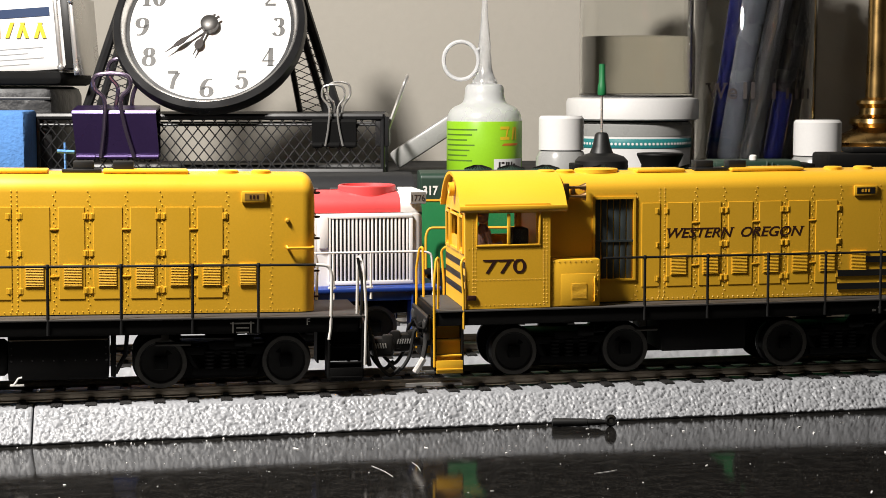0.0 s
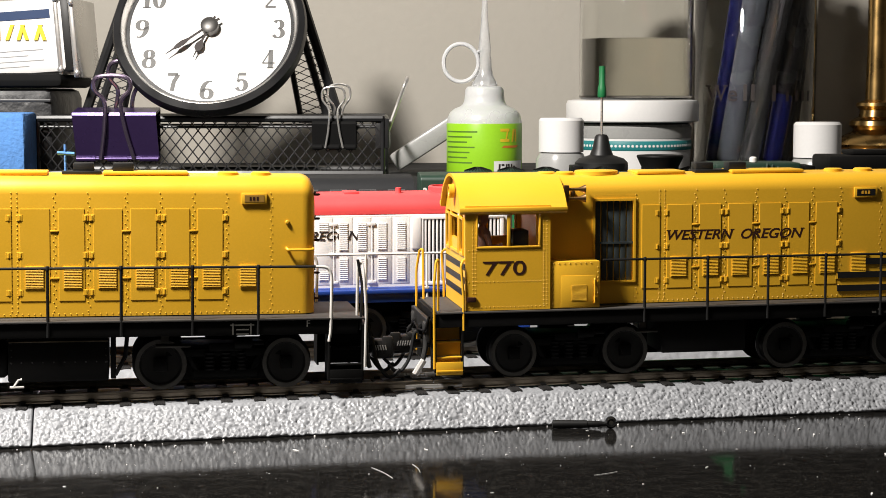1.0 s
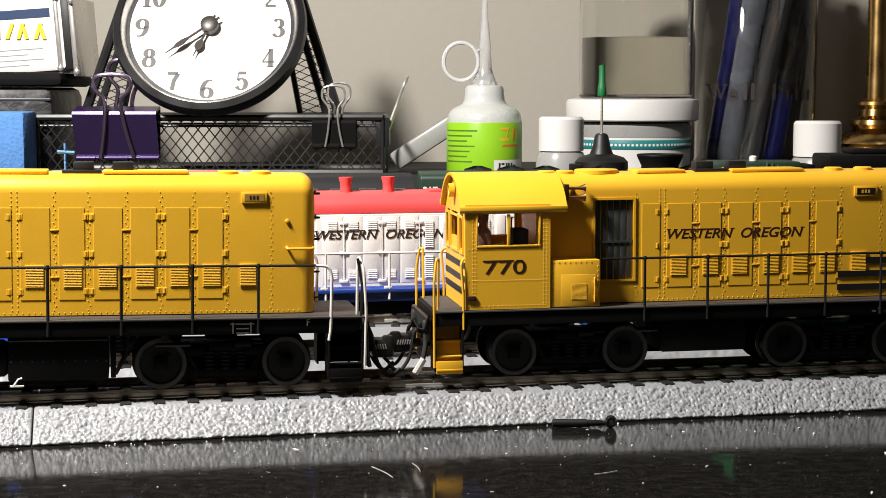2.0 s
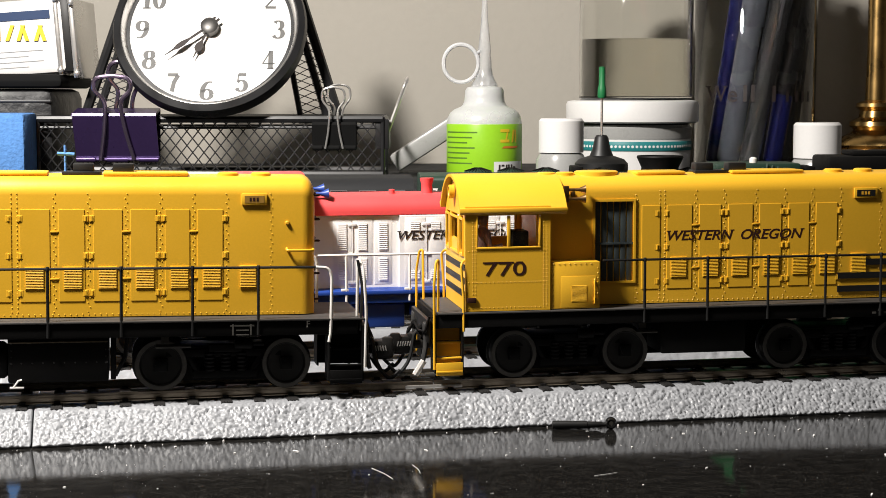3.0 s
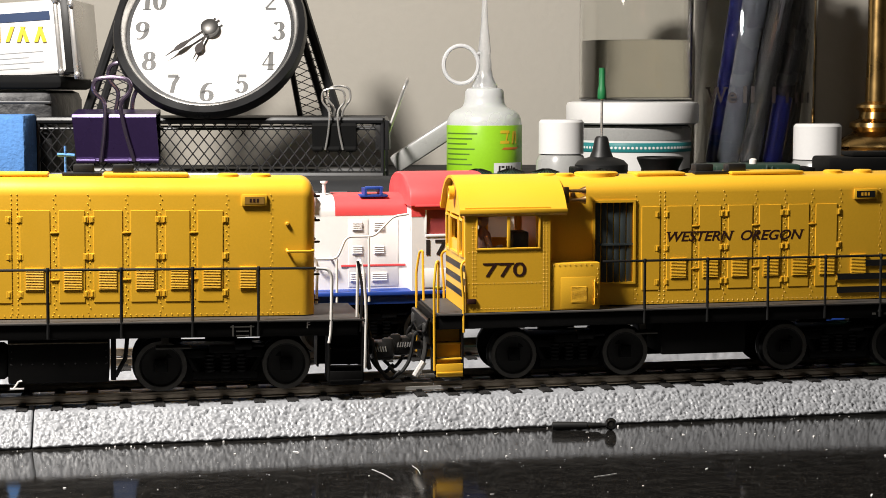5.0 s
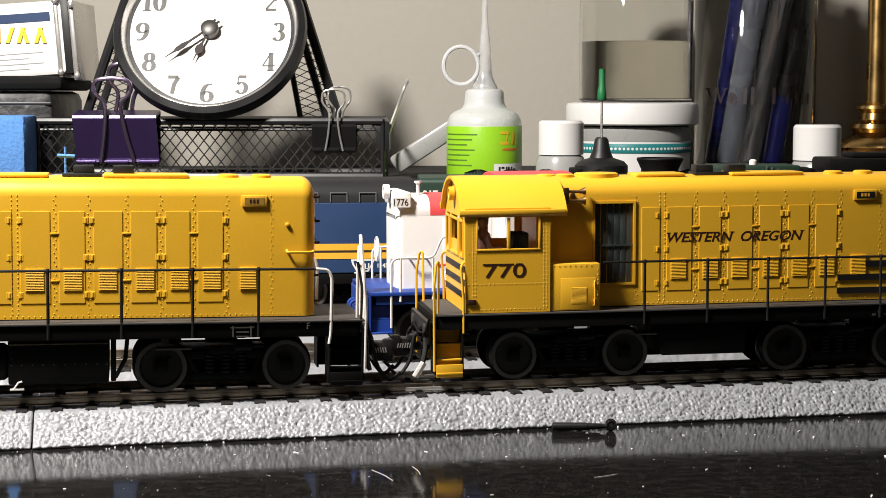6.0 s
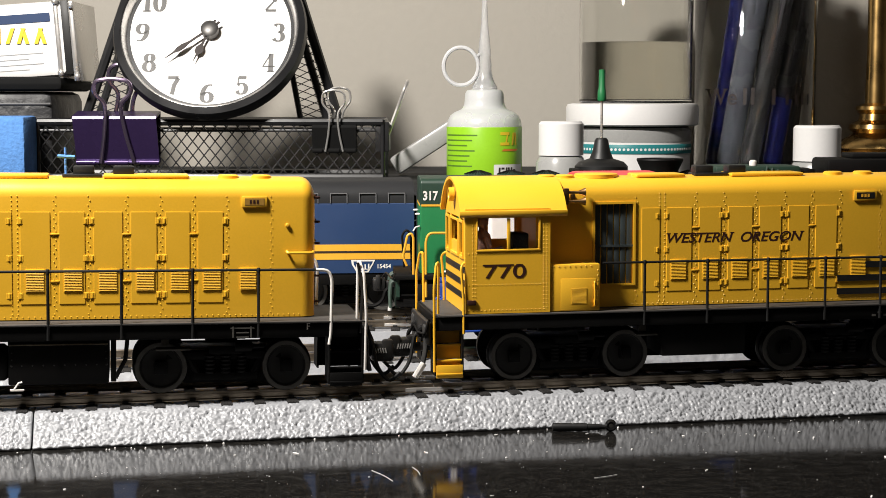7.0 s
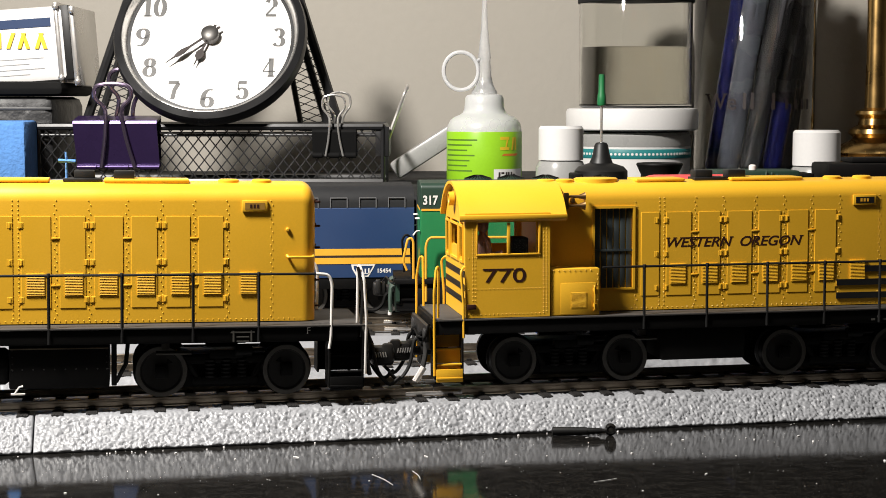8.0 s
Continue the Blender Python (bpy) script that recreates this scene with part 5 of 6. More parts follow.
def binder_clip(name, at, w, h, body, label, turn, handle_h, tip, loop, back, lean):
    """A folded sheet with curled lips and two wire handles; loop is the half width of the handle's eye."""
    base = thing(name, at, label, "binder clip", "binder clips", turn)
    d = h * 0.34
    prof = [(-1.7, 0), (-2.6, 0.3), (-2.8, 0.9), (-2.4, 1.5), (-2.0, 1.8), (-d, h - 1.0), (-d + 0.6, h), (d - 0.6, h), (d, h - 1.0), (2.0, 1.8), (2.4, 1.5), (2.8, 0.9), (2.6, 0.3), (1.7, 0), (1.5, 1.0), (d - 0.9, h - 1.0), (-d + 0.9, h - 1.0), (-1.5, 1.0)]
    part("clip_body", rings(bmesh.new(), [[(x, y, z) for y, z in prof] for x in (-w / 2, w / 2)]), body, base)
    for s in (-1, 1):
        lip = bmesh.new()
        for x0, x1 in ((-w / 2, -w * 0.26), (-w * 0.13, w * 0.13), (w * 0.26, w / 2)):
            lathe(lip, [(0.4, x0), (1.05, x0 + 0.2), (1.05, x1 - 0.2), (0.4, x1)], 14, (0, s * 2.4, 0.7), "x")
        part("rolled_lip", lip, body, base, "rolled edge that holds the handle")
        hh = handle_h if s < 0 else handle_h * back
        dx = 0.0 if s < 0 else w * 0.1
        side = [(w * 0.2, s * 2.9, h * 0.04), (w * 0.13 + dx * 0.3, s * (d * 0.75 + 1.0), h * 0.6), (w * 0.09 + dx * 0.6, s * (d + 1.2), h + hh * 0.12), (w * 0.1 + dx, s * tip, h + hh * 0.38), (loop + dx, s * tip, h + hh * 0.62), (loop * 0.9 + dx, s * tip, h + hh * 0.93)]
        other = [(2 * k * dx - x, y, z) for (x, y, z), k in zip(side, (0, 0.3, 0.6, 1, 1, 1))]
        part("wire_handle", wire(side + [(dx, s * tip, h + hh)] + other[::-1], w * 0.026, w * 0.1, 8), CLIPWIRE if name == "large_binder_clip" else STEEL, base, "bent wire handle")
    base.matrix_basis = base.matrix_basis @ pose(0, 0, 0, lean, 0, 0)
    return base


CLIPBLACK = mat("matt_black_clip", (0.008, 0.008, 0.008), 0.75, spec=0.1)
PURPLE = mat("purple_clip_enamel", (0.05, 0.028, 0.10), 0.3, 0.5, spec=0.5, vary=0.15)
CLIPWIRE = mat("purple_tinted_wire", (0.32, 0.25, 0.36), 0.25, 0.9)
binder_clip("large_binder_clip", (-129.6, 633, 51.6), 32.8, 20.0, PURPLE, "purple metal binder clip gripping the mesh tray", 2, 15.2, 8.0, 7.6, 1.25, 9)
binder_clip("small_binder_clip", (-43.3, 633, 56.0), 17.5, 11.0, CLIPBLACK, "small black binder clip with steel handles", 0, 14, 4.0, 4.7, 1.05, 3)


def paper_clip():
    base = thing("small_binder_clip", (-24, 640, 56), "black binder clip seen edge-on, one steel handle raised", "binder clip", "binder clips")
    part("clip_body", boxed(-3, 2.5, -8, 8, 0, 12, 0.5), MESHBLACK, base)
    part("wire_handle", wire([(1.5, -4, 6), (6.0, -3, 18), (8.6, -4.2, 25), (9.8, -2.0, 28.0), (9.6, 2.0, 28.4), (8.4, 4.2, 25), (5.8, 3, 18), (1.5, 4, 6)], 0.75, 2), STEEL, base, "bent steel wire handle")


paper_clip()


def glue_bottle():
    base = thing("glue_bottle", (17.2, 660, SHELF), "translucent glue bottle with a lime green label and long nozzle", "bottle")
    part("bottle_body", turned([(14, 0), (15.3, 0.8), (15.5, 2), (15.5, 22.0), (15.2, 24.2), (14.2, 26.2), (12.4, 27.6), (10.0, 28.6), (9.0, 29.4), (8.4, 31.0), (8.2, 33.0), (8.0, 35.4), (7.2, 36.6), (4.6, 37.2)], 40), MILKY, base, "milky translucent plastic body")
    part("label_band", turned([(15.62, 1.0), (15.7, 1.2), (15.7, 21.4), (15.62, 21.6)], 48), LIMELABEL, base, "lime green paper label")
    part("nozzle_collar", turned([(5.4, 36.6), (5.4, 37.8), (4.4, 39.6), (3.6, 41.5), (2.9, 45.0), (2.9, 47.5), (2.5, 50.0), (2.7, 52), (2.1, 58), (1.5, 64), (1.2, 70), (0.9, 80), (0.5, 80)], 24), NOZZLE, base, "clear tapered nozzle")
    part("ring_tab", wire([(-3.4, -2, 50.5), (-2.0, -1.0, 51.4), (-0.5, 0, 51.6)], 0.7, 0.5), MILKY, base)
    ring = bmesh.new()
    rod(ring, [(-9.8 + 7.2 * math.cos(k * math.pi / 16), -2, 46.5 + 7.8 * math.sin(k * math.pi / 16)) for k in range(33)], 0.85, 8)
    part("cap_ring", ring, MILKY, base, "thin plastic cap ring")
    for a, z, w, h, m, lean in ((30, 18.4, 16, 1.2, GOLDINK, 0), (38, 14.6, 3, 4.0, GOLDINK, 6), (30, 14.2, 16, 1.2, GOLDINK, 0), (50, 14.2, 4, 5.2, GOLDINK, 5), (58, 14.2, 4, 5.2, GOLDINK, -3), (32, 11.8, 30, 0.9, ORANGE, 8),
                              (27, 2.2, 3, 3.0, INK, 1), (32, 4.4, 5, 0.8, INK, 0), (32, 2.2, 5, 0.8, INK, 0), (39, 2.2, 3, 3.0, INK, 1), (44, 2.2, 3, 3.0, INK, -1), (49, 2.2, 3, 3.0, INK, 0), (54, 3.6, 5, 0.8, INK, 0)):
        bar = bmesh.new()
        rows = []
        for q in (0, 1):
            rows.append([(15.8 * math.cos(radians(-97 + a + q * lean * 0.5 + w * k / 4)), 15.8 * math.sin(radians(-97 + a + q * lean * 0.5 + w * k / 4)), z + q * h) for k in range(5)])
        rings(bar, rows, caps=False, closed=False)
        part("logo_shape", bar, m, base, "plain coloured logo shape")
    white = bmesh.new()
    loop = [(15.72 * math.cos(radians(-90 + a)), 15.72 * math.sin(radians(-90 + a))) for a in range(13, 75, 5)]
    rings(white, [[(x, y, z) for x, y in loop] for z in (1.2, 6.4)], caps=False, closed=False)
    part("label_patch", white, PLASTIC, base, "white label patch")
    for k in range(7):
        z = 18 - k * 2.1
        bar = bmesh.new()
        span = (-76, -10 - (k * 7) % 18)
        loop = [(15.74 * math.cos(radians(-90 + a)), 15.74 * math.sin(radians(-90 + a))) for a in range(span[0], span[1], 4)]
        rings(bar, [[(x, y, zz) for x, y in loop] for zz in (z, z + 0.6)], caps=False, closed=False)
        part("text_bar", bar, LABELTEXT, base)
    return base


NOZZLE = mat("clear_nozzle_plastic", (0.95, 0.96, 0.97), 0.2, vary=0.1)
NOZZLE.node_tree.nodes["Principled BSDF"].inputs["Transmission Weight"].default_value = 0.7
MILKY = mat("milky_plastic", (0.86, 0.87, 0.88), 0.3, vary=0.06)
MILKY.node_tree.nodes["Principled BSDF"].inputs["Transmission Weight"].default_value = 0.35
ORANGE = mat("orange_ink", (0.7, 0.2, 0.03), 0.5)
LABELTEXT = mat("green_label_print", (0.09, 0.2, 0.02), 0.5)
LIMELABEL = mat("lime_label", (0.30, 0.62, 0.02), 0.4, vary=0.05)
GOLDINK = mat("gold_ink", (0.80, 0.55, 0.03), 0.5)
glue_bottle()


def cap_bottle(x, y, w, z0, z1, label):
    base = thing("small_bottle", (x, y, SHELF), label, "bottle", "small capped bottles")
    r = w / 2
    part("bottle_body", turned([(r * 1.0, 0), (r * 1.12, 0.6), (r * 1.12, z0 - 3), (r * 0.98, z0 - 0.6), (r * 0.8, z0)], 32), FROST, base, "clear plastic body")
    prof = [(r, z0), (r, z1 - 1.0), (r - 0.8, z1), (0.5, z1)]
    part("screw_cap", turned(prof, 40), PLASTIC, base, "smooth white screw cap")


FROST = mat("frosted_plastic", (0.36, 0.36, 0.35), 0.3)
cap_bottle(46.2, 620, 17.6, 11.2, 24.4, "small bottle with a smooth white screw cap")
cap_bottle(146.4, 620, 18.4, 9.0, 22.8, "small bottle with a white screw cap")


def applicator():
    base = thing("needle_bottle", (56.0, 560, SHELF), "black needle applicator with a green tip cover", "applicator")
    part("bottle_cap", turned([(9.6, 0), (9.4, 9.5), (8.0, 11), (4.2, 12.2), (3.2, 14.6), (2.4, 18.6), (1.8, 19.4), (0.4, 19.6)], 30), BLACK, base, "black plastic cap")
    part("needle", rod(bmesh.new(), [(0, 0, 19), (0.0, 0, 38)], 0.45, 8), STEEL, base)
    part("tip_cover", turned([(1.35, 32.5), (1.6, 33.0), (1.5, 36.0), (1.15, 37), (1.1, 43.4), (0.3, 43.5)], 16), GREEN, base, "green tip cover")


applicator()


def round_tub():
    base = thing("round_tub", (83.4, 700, SHELF), "round clear tub with a white lid and teal tape", "tub")
    part("tub_body", turned([(24, 0), (25.5, 0.8), (25.8, 19.5), (25, 20.5)], 56), PLASTIC, base, "white labelled side")
    part("tape_band", turned([(25.9, 9.6), (26.05, 9.8), (26.05, 13.4), (25.9, 13.6)], 56), TEAL, base, "teal dotted tape")
    for k in range(36):
        a = radians(-160 + k * 4)
        d = turned([(0.6, 0), (0.6, 0.12), (0.1, 0.14)], 8)
        bmesh.ops.transform(d, matrix=Matrix.Translation((26.0 * math.cos(a), 26.0 * math.sin(a), 11.5)) @ Matrix.Rotation(a, 4, "Z") @ Matrix.Rotation(math.pi / 2, 4, "Y"), verts=d.verts)
        part("tape_dot", d, PLASTIC, base)
    part("shadow_gap", turned([(24.6, 19.6), (24.6, 21.6)], 48), ROOFGREY, base)
    part("tub_neck", turned([(25.85, 14.6), (25.95, 15.0), (25.95, 19.4), (25.0, 20.6)], 48), FROST, base, "clear greyish neck")
    part("lid", turned([(27.6, 21.4), (29.0, 22.0), (29.1, 29.4), (28.4, 30.8), (26, 31.2), (0.5, 31.2)], 64), PLASTIC, base, "white screw lid")


TEAL = mat("teal_tape", (0.02, 0.22, 0.23), 0.5)
round_tub()


def glass_jar():
    base = thing("glass_jar", (85.0, 702, SHELF + 31.3), "clear glass jar of cloudy liquid on the tub lid", "jar")
    part("jar_wall", turned([(23.5, 0), (24.9, 0.8), (24.9, 45.3), (24.3, 46.8), (23.6, 46.8), (24.1, 44.8), (24.1, 1.6), (23, 1.2), (0.5, 1.2)], 56), JARGLASS, base, "clear glass wall")
    part("liquid", turned([(0.5, 1.3), (23.9, 1.5), (23.9, 26.2), (0.5, 26.2)], 56), CLOUDY, base, "pale cloudy liquid")
    part("jar_lid", turned([(25.4, 45.6), (25.6, 46), (25.6, 58), (25, 59), (0.5, 59)], 48), ROOFGREY, base, "dark lid")


JARGLASS = clear("jar_glass", (0.96, 0.96, 0.94), 0.03, 1.45)
CLOUDY = clear("cloudy_liquid", (0.80, 0.78, 0.70), 0.12, 1.33)
glass_jar()


def pen_jar():
    base = thing("pen_jar", (142.0, 725, SHELF), "tall clear jar with dark lettering on its side", "jar")
    part("jar_wall", turned([(25, 0), (27.2, 1.0), (27.6, 90), (27.0, 91), (26.4, 90), (26.2, 2), (0.5, 1.4)], 56), JARGLASS, base, "clear plastic wall")
    for ch, deg in zip("We", (-47, -31)):
        an = radians(-90 + deg)
        lettering("jar_letter", ch, 7.0, (28.0 * math.cos(an), 28.0 * math.sin(an), 30.5), base, INK, bold=0.1, turn=(90, 0, math.degrees(an) + 90), align="CENTER", serif=ch == "W")
    for deg, high in ((-21, 7.4), (-14, 7.4), (5, 7.0), (18, 4.6), (28, 4.6), (36, 4.6), (44, 4.6)):
        loop = [(27.9 * math.cos(radians(-90 + deg + k)), 27.9 * math.sin(radians(-90 + deg + k))) for k in (0, 1.6, 3.2)]
        part("writing_bar", rings(bmesh.new(), [[(x, y, z) for x, y in loop] for z in (30.5, 30.5 + high)], caps=False, closed=False), INK, base)


def pen(x, y, lean_x, lean_y, r, ln, material, tip, label, cap_at=0.56, name="marker_pen"):
    base = thing(name, (x, y, SHELF + 2.0), label, "pen", "pens in the jar")
    part("barrel", turned([(r * 0.4, 0), (r * 0.9, 2), (r, 4), (r, ln * (cap_at - 0.01)), (r * 0.92, ln * cap_at), (r * 0.92, ln - 1), (r * 0.5, ln)], 16), material, base)
    part("pen_cap", turned([(r * 1.12, ln * cap_at), (r * 1.12, ln * 0.98), (r * 0.8, ln)], 16), tip, base)
    part("pocket_clip", boxed(-0.8, 0.8, -r - 1.4, -r - 0.8, ln * (cap_at + 0.06), ln * 0.95, 0.2), tip, base)
    base.matrix_basis = base.matrix_basis @ pose(0, 0, 0, lean_y, lean_x, 0)


PENGREY = mat("silver_barrel", (0.24, 0.24, 0.26), 0.18, 0.8)
PENPALE = mat("pale_blue_grey_barrel", (0.13, 0.14, 0.175), 0.25)
PENBLUE = mat("blue_barrel", (0.010, 0.014, 0.12), 0.2)
PENBLACK = mat("black_barrel", (0.015, 0.015, 0.018), 0.25)
pen_jar()
for spec_row in ((122, 716, 8, 0, 3.6, 112, PENBLUE, PENBLACK, "dark blue pen standing in the jar", 0.7),
                 (127, 708, 9, 0, 5.0, 110, PENPALE, PENPALE, "pale blue-grey marker pen standing in the jar"),
                 (136, 706, 10, 2, 4.4, 115, PENGREY, PENGREY, "silver pen standing in the jar", 0.4),
                 (147, 710, 9, 0, 4.5, 104, PENBLUE, PENBLACK, "blue pen with a long black cap in the jar", 0.3),
                 (153, 714, 7, 0, 3.2, 118, PENBLACK, PENBLACK, "black marker pen standing in the jar"),
                 (156, 724, 7, 2, 4.2, 112, PENBLACK, STEEL, "black pen with a metal cap in the jar", 0.8),
                 (132, 730, 5, -3, 4.5, 116, PENBLUE, PENGREY, "blue and silver pen in the jar"),
                 (146, 736, 4, -3, 4.8, 118, PENBLACK, PENBLACK, "black marker pen standing in the jar")):
    pen(*spec_row)


def brass_stand():
    base = thing("brass_candlestick", (204.5, 750, SHELF), "polished brass stand with stepped rings", "brass stand")
    part("turned_stem", turned([(23, 0), (23, 3), (22, 6), (19, 8.5), (20, 10), (19, 12), (13, 15), (10, 17), (12.5, 19), (12, 21), (8, 23), (7.5, 26), (9.5, 28), (9, 29.5), (5.2, 31), (4.6, 60), (5.0, 110), (2, 111)], 40), GOLD, base, "polished brass")


GOLD = mat("polished_brass", (0.50, 0.32, 0.12), 0.28, 1.0, vary=0.1)
brass_stand()


def sponge():
    base = single("sponge_block", boxed(-40, 0, 0, 30, 0, 26.5, 1.5), SPONGE, "pale blue foam sponge block", "sponge")
    base.matrix_basis = pose(-159.5 * MM, 604 * MM, SHELF * MM, 0, 0, 5)


SPONGE = mat("blue_sponge", (0.10, 0.26, 0.60), 0.9, vary=0.25, bump=0.0005, grain=700, blotch=250)
sponge()


def card_box():
    base = thing("white_box", (-151, 640, 86.5), "white plastic case with a blue band and yellow lettering", "case")
    m = pose(0, 0, 0, 0, -4, 0)
    part("case_shell", boxed(-60, 0, 0, 40, 0, 30, 2.0, m=m), PLASTIC, base)
    part("end_plate", boxed(-3.4, -1.6, -0.8, 40, -1, 31.5, 0.5, m=m), STEEL, base, "silvery clear end plate")
    part("end_core", boxed(-1.5, 2.4, 0.6, 38, 0.4, 30, 0.3, m=m), BLACK, base, "dark gap between the end plates")
    part("end_plate", boxed(2.5, 4.6, -0.2, 40, -2.5, 29.5, 0.5, m=m), STEEL, base, "silvery clear end plate")
    for z, x in ((1.2, -2.4), (29.6, -2.4), (-0.6, 4.0), (27.6, 4.0)):
        bolt = turned([(1.2, 0), (1.2, -1.2), (0.7, -1.6), (0.1, -1.7)], 12, (x, -0.4, z), "y")
        bmesh.ops.transform(bolt, matrix=m, verts=bolt.verts)
        part("bolt_head", bolt, STEEL, base, "bright round bolt head")
    part("blue_band", boxed(-60, -5, -0.3, 0.1, 22, 25.5, m=m), COACHBLUE, base, "dark blue band")
    for k, (xa, lean) in enumerate(((-28, 0.0), (-24.5, 2.2), (-20, 2.0), (-16.5, -2.0), (-13, 2.0), (-9.5, -2.0))):
        bar = rings(bmesh.new(), [[(xa + d + q * lean, y, 12.6 + q * 6.2) for d, q in ((0, 0), (1.5, 0), (1.5, 1), (0, 1))] for y in (-0.62 - 0.05 * (k % 3), 0.1)])
        part("logo_bar", bar, GOLDINK, base, "pale yellow logo shape")
    for k in range(4):
        part("text_bar", boxed(-58, -9 - (k % 2) * 6, -0.15, 0.1, 9.5 - k * 2.1, 9.8 - k * 2.1, m=m), FROST, base)
    hold = thing("dark_holder", (-240, 636, SHELF), "black glossy holder under the white case", "holder")
    part("holder_body", boxed(0, 84, 0, 54, 0, 36, 4), CRUMPLED, hold, "crumpled glossy black wrapping")
    part("holder_lid", boxed(-1, 88, -1, 55, 36.2, 42, 2.5), CLIPBLACK, hold, "thick black lid")
    part("lid_seam", boxed(1, 83, -0.4, 20, 30.5, 31.6, 0.3), PENSEAM, hold)


CRUMPLED = mat("crumpled_black_film", (0.008, 0.008, 0.009), 0.5, vary=0.2, grain=160, bump=0.0008)
PENSEAM = mat("seam_grey", (0.05, 0.05, 0.052), 0.4)
card_box()


def leaning_tube():
    base = thing("clear_tube", (-5, 680, SHELF), "clear plastic tube lying aslant behind the bottle", "tube")
    part("tube", boxed(-18, 26, 0, 12, -2, 6, 1.5, m=pose(0, 0, 0, 0, -33, 0)), FROST, base)
    base.matrix_basis = base.matrix_basis @ pose(0, 0, 0.012)


leaning_tube()


def tool_bit():
    base = thing("ball_ended_tool", (25.4, 363.6, 0.0), "short black plastic rod with a ball eye on the table", "tool", turn=1.0)
    part("shaft", turned([(0.3, 0), (0.95, 0.2), (1.0, 1), (0.92, 8.2), (0.78, 8.3), (0.72, 11.0), (0.5, 11.6), (0.45, 12.6)], 16, (0, 0, 1.02), "x"), BLACK, base)
    part("ball_eye", turned([(0.55, -0.9), (1.0, -1.0), (1.4, -0.4), (1.4, 0.4), (1.0, 1.0), (0.55, 0.9), (0.55, -0.9)], 20, (13.8, 0, 1.42), "y", caps=False), GLOSSBLACK, base, "glossy black eye with a hole")
    part("eye_core", turned([(0.1, -0.5), (0.56, -0.45), (0.56, 0.45), (0.1, 0.5)], 14, (13.8, 0, 1.42), "y"), STEEL, base, "worn bright centre")


GLOSSBLACK = mat("glossy_black_plastic", (0.01, 0.01, 0.01), 0.15, vary=0.2)
tool_bit()


def roof_antenna():
    base = thing("blue_clip", on_track(TRACK_1, -89.6, RAILTOP + 50.9, -1.0), "tiny bright blue plastic cross lying on the roof", "plastic clip")
    part("upright", rod(bmesh.new(), [(0, 0, 0), (0, 0, 6.2)], 0.3, 8), SPONGE, base)
    part("crossbar", rod(bmesh.new(), [(-1.8, 0, 4.2), (2.2, 0, 4.0)], 0.42, 8), SPONGE, base)


roof_antenna()


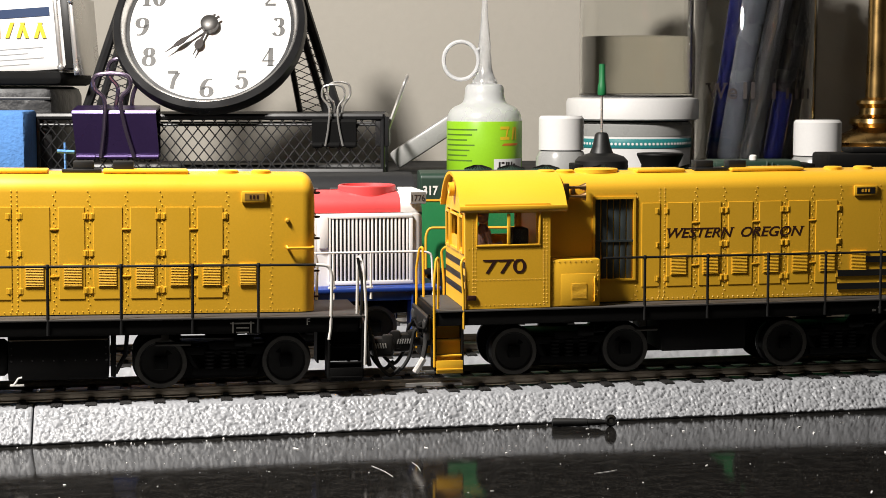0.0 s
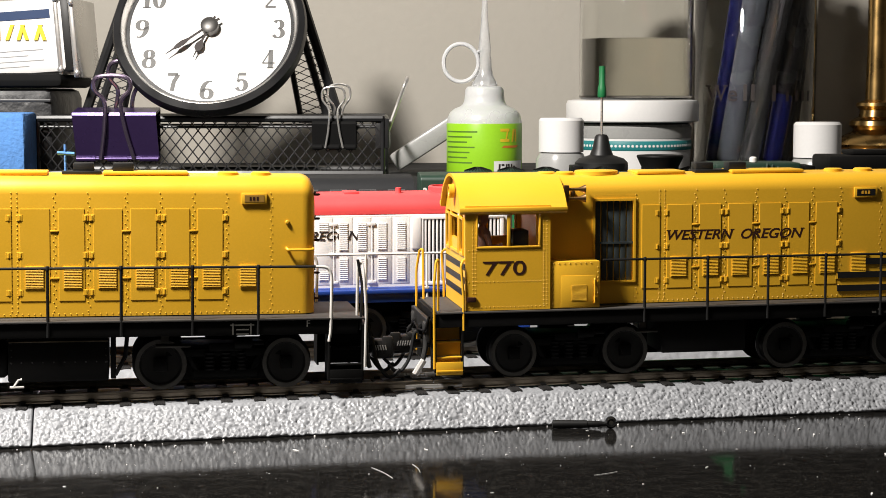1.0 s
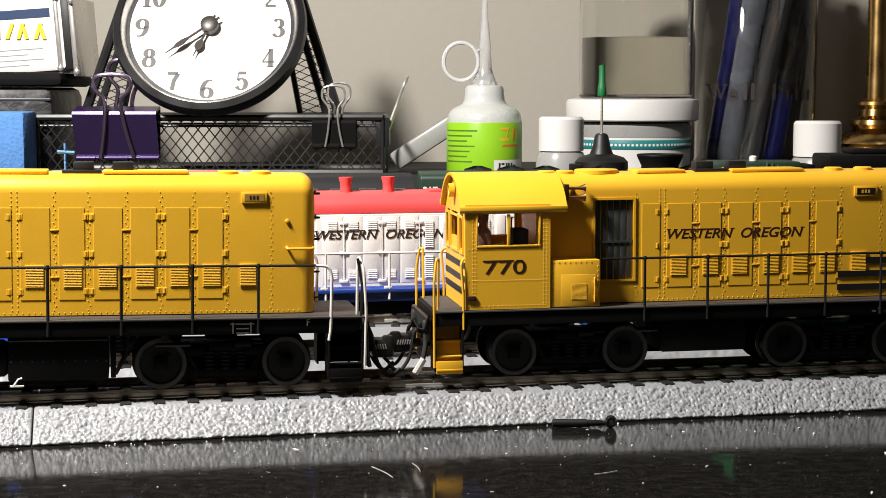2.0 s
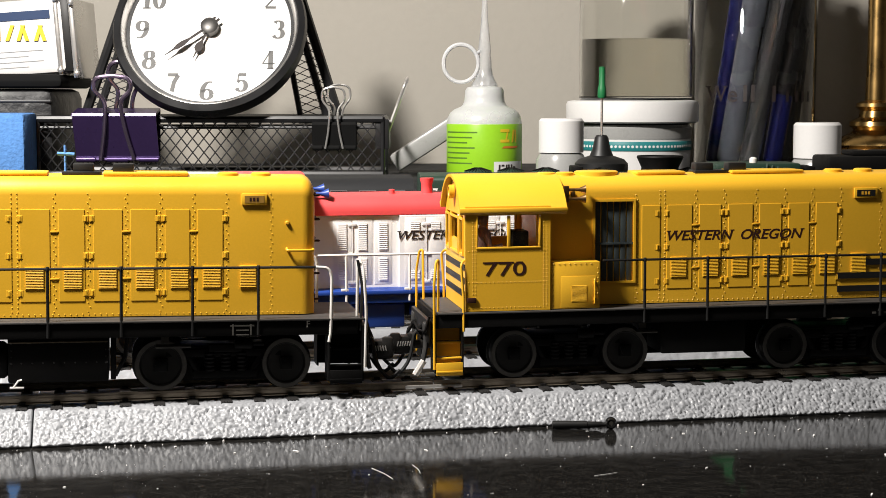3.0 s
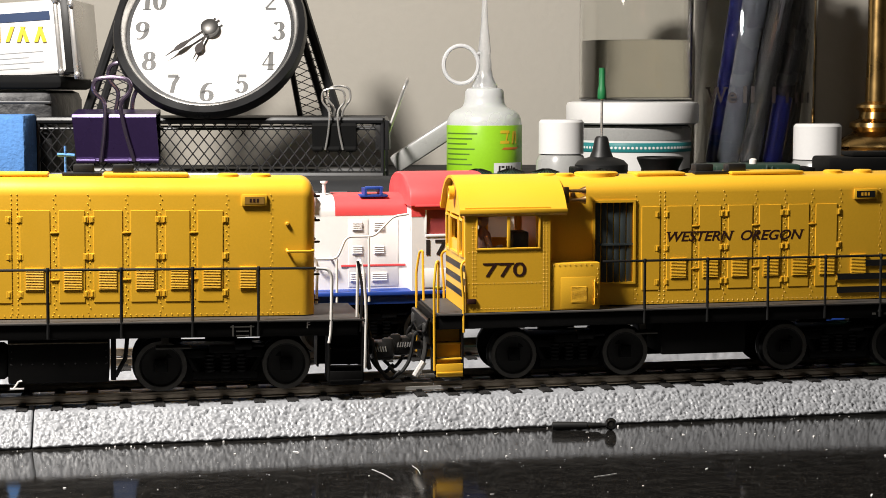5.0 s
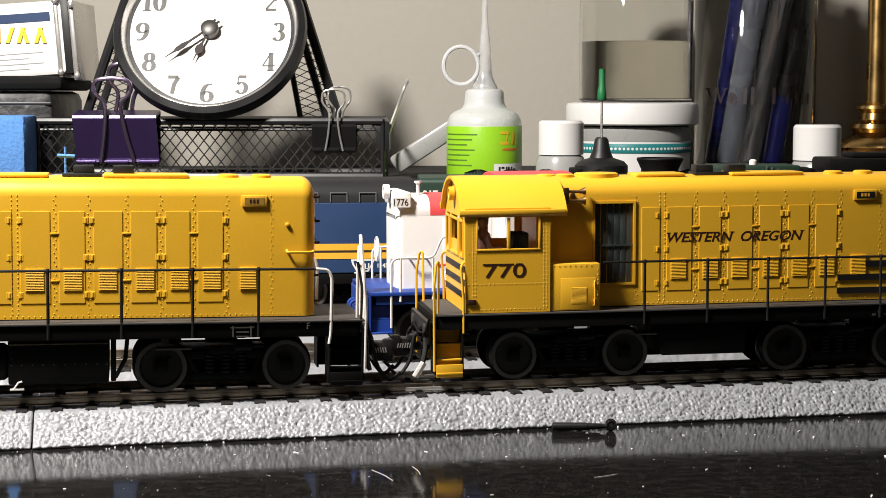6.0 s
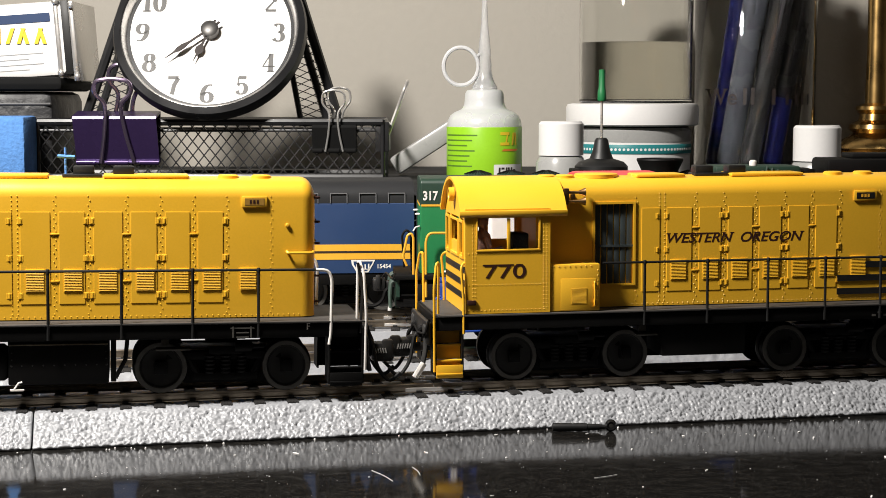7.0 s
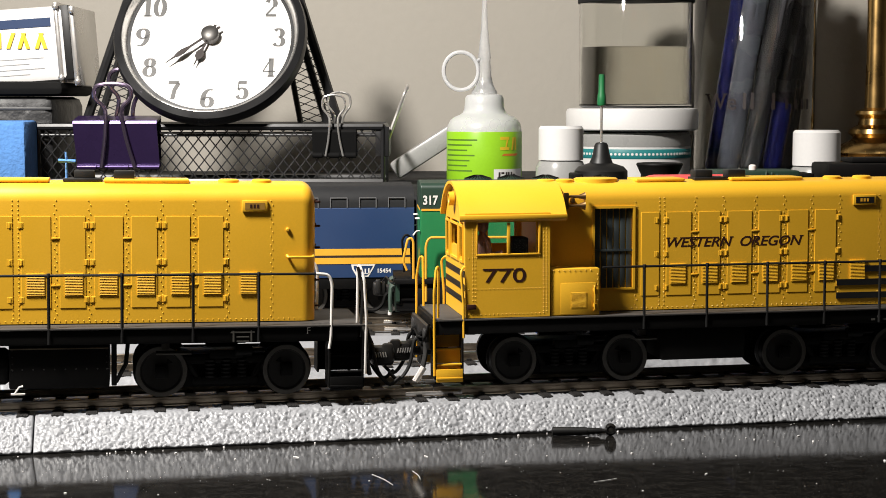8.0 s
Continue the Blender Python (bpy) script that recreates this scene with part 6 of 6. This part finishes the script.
def dust():
    rng = random.Random(4)
    bm = bmesh.new()
    for k in range(460):
        s, o = rng.uniform(-110, 125), -24.5 - abs(rng.gauss(0, 40))
        p = on_track(TRACK_1, s, 0.02, o)
        r = rng.choice((0.03, 0.035, 0.04, 0.05, 0.05, 0.06, 0.07, 0.09, 0.2)) * rng.uniform(0.6, 1.3)
        a = rng.uniform(0, 6.28)
        ln = r * rng.choice((1, 1, 1.5, 4))
        u, v = Vector((math.cos(a), math.sin(a), 0)), Vector((-math.sin(a), math.cos(a), 0))
        low = [p + u * ln * c + v * r * d for c, d in ((1, 0.3), (0.2, 1), (-1, 0.4), (-0.7, -0.8), (0.6, -1))]
        rings(bm, [low, [q * 0.9 + p * 0.1 + Vector((0, 0, r * 0.6)) for q in low]])
    for k in range(15):
        p = on_track(TRACK_1, rng.uniform(-92, 60) if k > 5 else rng.gauss(-73, 5), 0.02, -24.6 - rng.uniform(0, 2.2))
        r = rng.uniform(0.1, 0.36)
        low = [p + Vector((math.cos(a) * r * rng.uniform(0.7, 1.3), math.sin(a) * r * rng.uniform(0.6, 1.1), 0)) for a in (0, 1.1, 2.3, 3.4, 4.6, 5.5)]
        rings(bm, [low, [q * 0.6 + p * 0.4 + Vector((0, 0, r * 1.1)) for q in low]])
    for a, b in (((-14.9, 324.5), (-10.2, 315.3)), ((-6.5, 327.6), (-4.7, 320.0)), ((31, 318), (36, 321))):
        rod(bm, bend([(*a, 0.06), ((a[0] + b[0]) / 2 + 0.5, (a[1] + b[1]) / 2, 0.06), (*b, 0.06)], 2.0), 0.05, 5)
    single("dust_flecks", bm, PLASTIC, "white dust and foam crumbs scattered on the table", "dust", kind="stuff", smooth=False)


dust()


def figurine():
    bm = turned([(0.3, 0), (2.4, 0.2), (2.6, 5.0), (2.0, 8.5), (0.9, 9.6), (0.8, 10.2), (1.5, 11.0), (1.6, 12.6), (1.0, 13.8), (0.2, 14.0)], 14, (0, 0, 0))
    rod(bm, bend([(0.4, -2.2, 8.0), (1.2, -3.4, 4.6), (4.2, -3.6, 5.4)], 1.0), 0.75, 8)
    ob = single("seated_figurine", bm, FIGURE, "tiny plain brownish figurine seated in the cab", "figurine")
    ob.matrix_basis = Matrix.Translation(on_track(TRACK_1, 8.6, RAILTOP + 27.0, -5.6) * MM) @ pose(0, 0, 0, 0, 0, TURN)
    stool = single("figurine_stool", turned([(2.6, 0), (2.6, 0.6), (1.2, 0.8), (1.2, 8.2), (2.6, 8.4), (2.6, 8.95)], 16), FRAME, "dark round stool inside the cab", "stool")
    stool.matrix_basis = Matrix.Translation(on_track(TRACK_1, 8.6, RAILTOP + 18.02, -5.6) * MM)


FIGURE = mat("figurine_paint", (0.20, 0.10, 0.07), 0.6, vary=0.3, blotch=250)
figurine()


# ---- what moves ----
def motions():
    rows = [(0.0, -100.2), (0.5, -87.6), (1.0, -75.2), (1.5, -63.4), (2.9, -31.9), (3.5, -18.1), (3.9, -8.0), (4.5, 6.2), (4.7, 11.1), (5.8, 39.1), (6.2, 49.4), (6.5, 56.8), (7.0, 69.0), (8.0, 92.0)]
    walk(LOCO_C, [(t, Matrix.Translation(on_track(TRACK_2, s * 1.006, RAILTOP + LIFT_C) * MM) @ pose(0, 0, 0, 0, 0, TURN)) for t, s in rows])


motions()
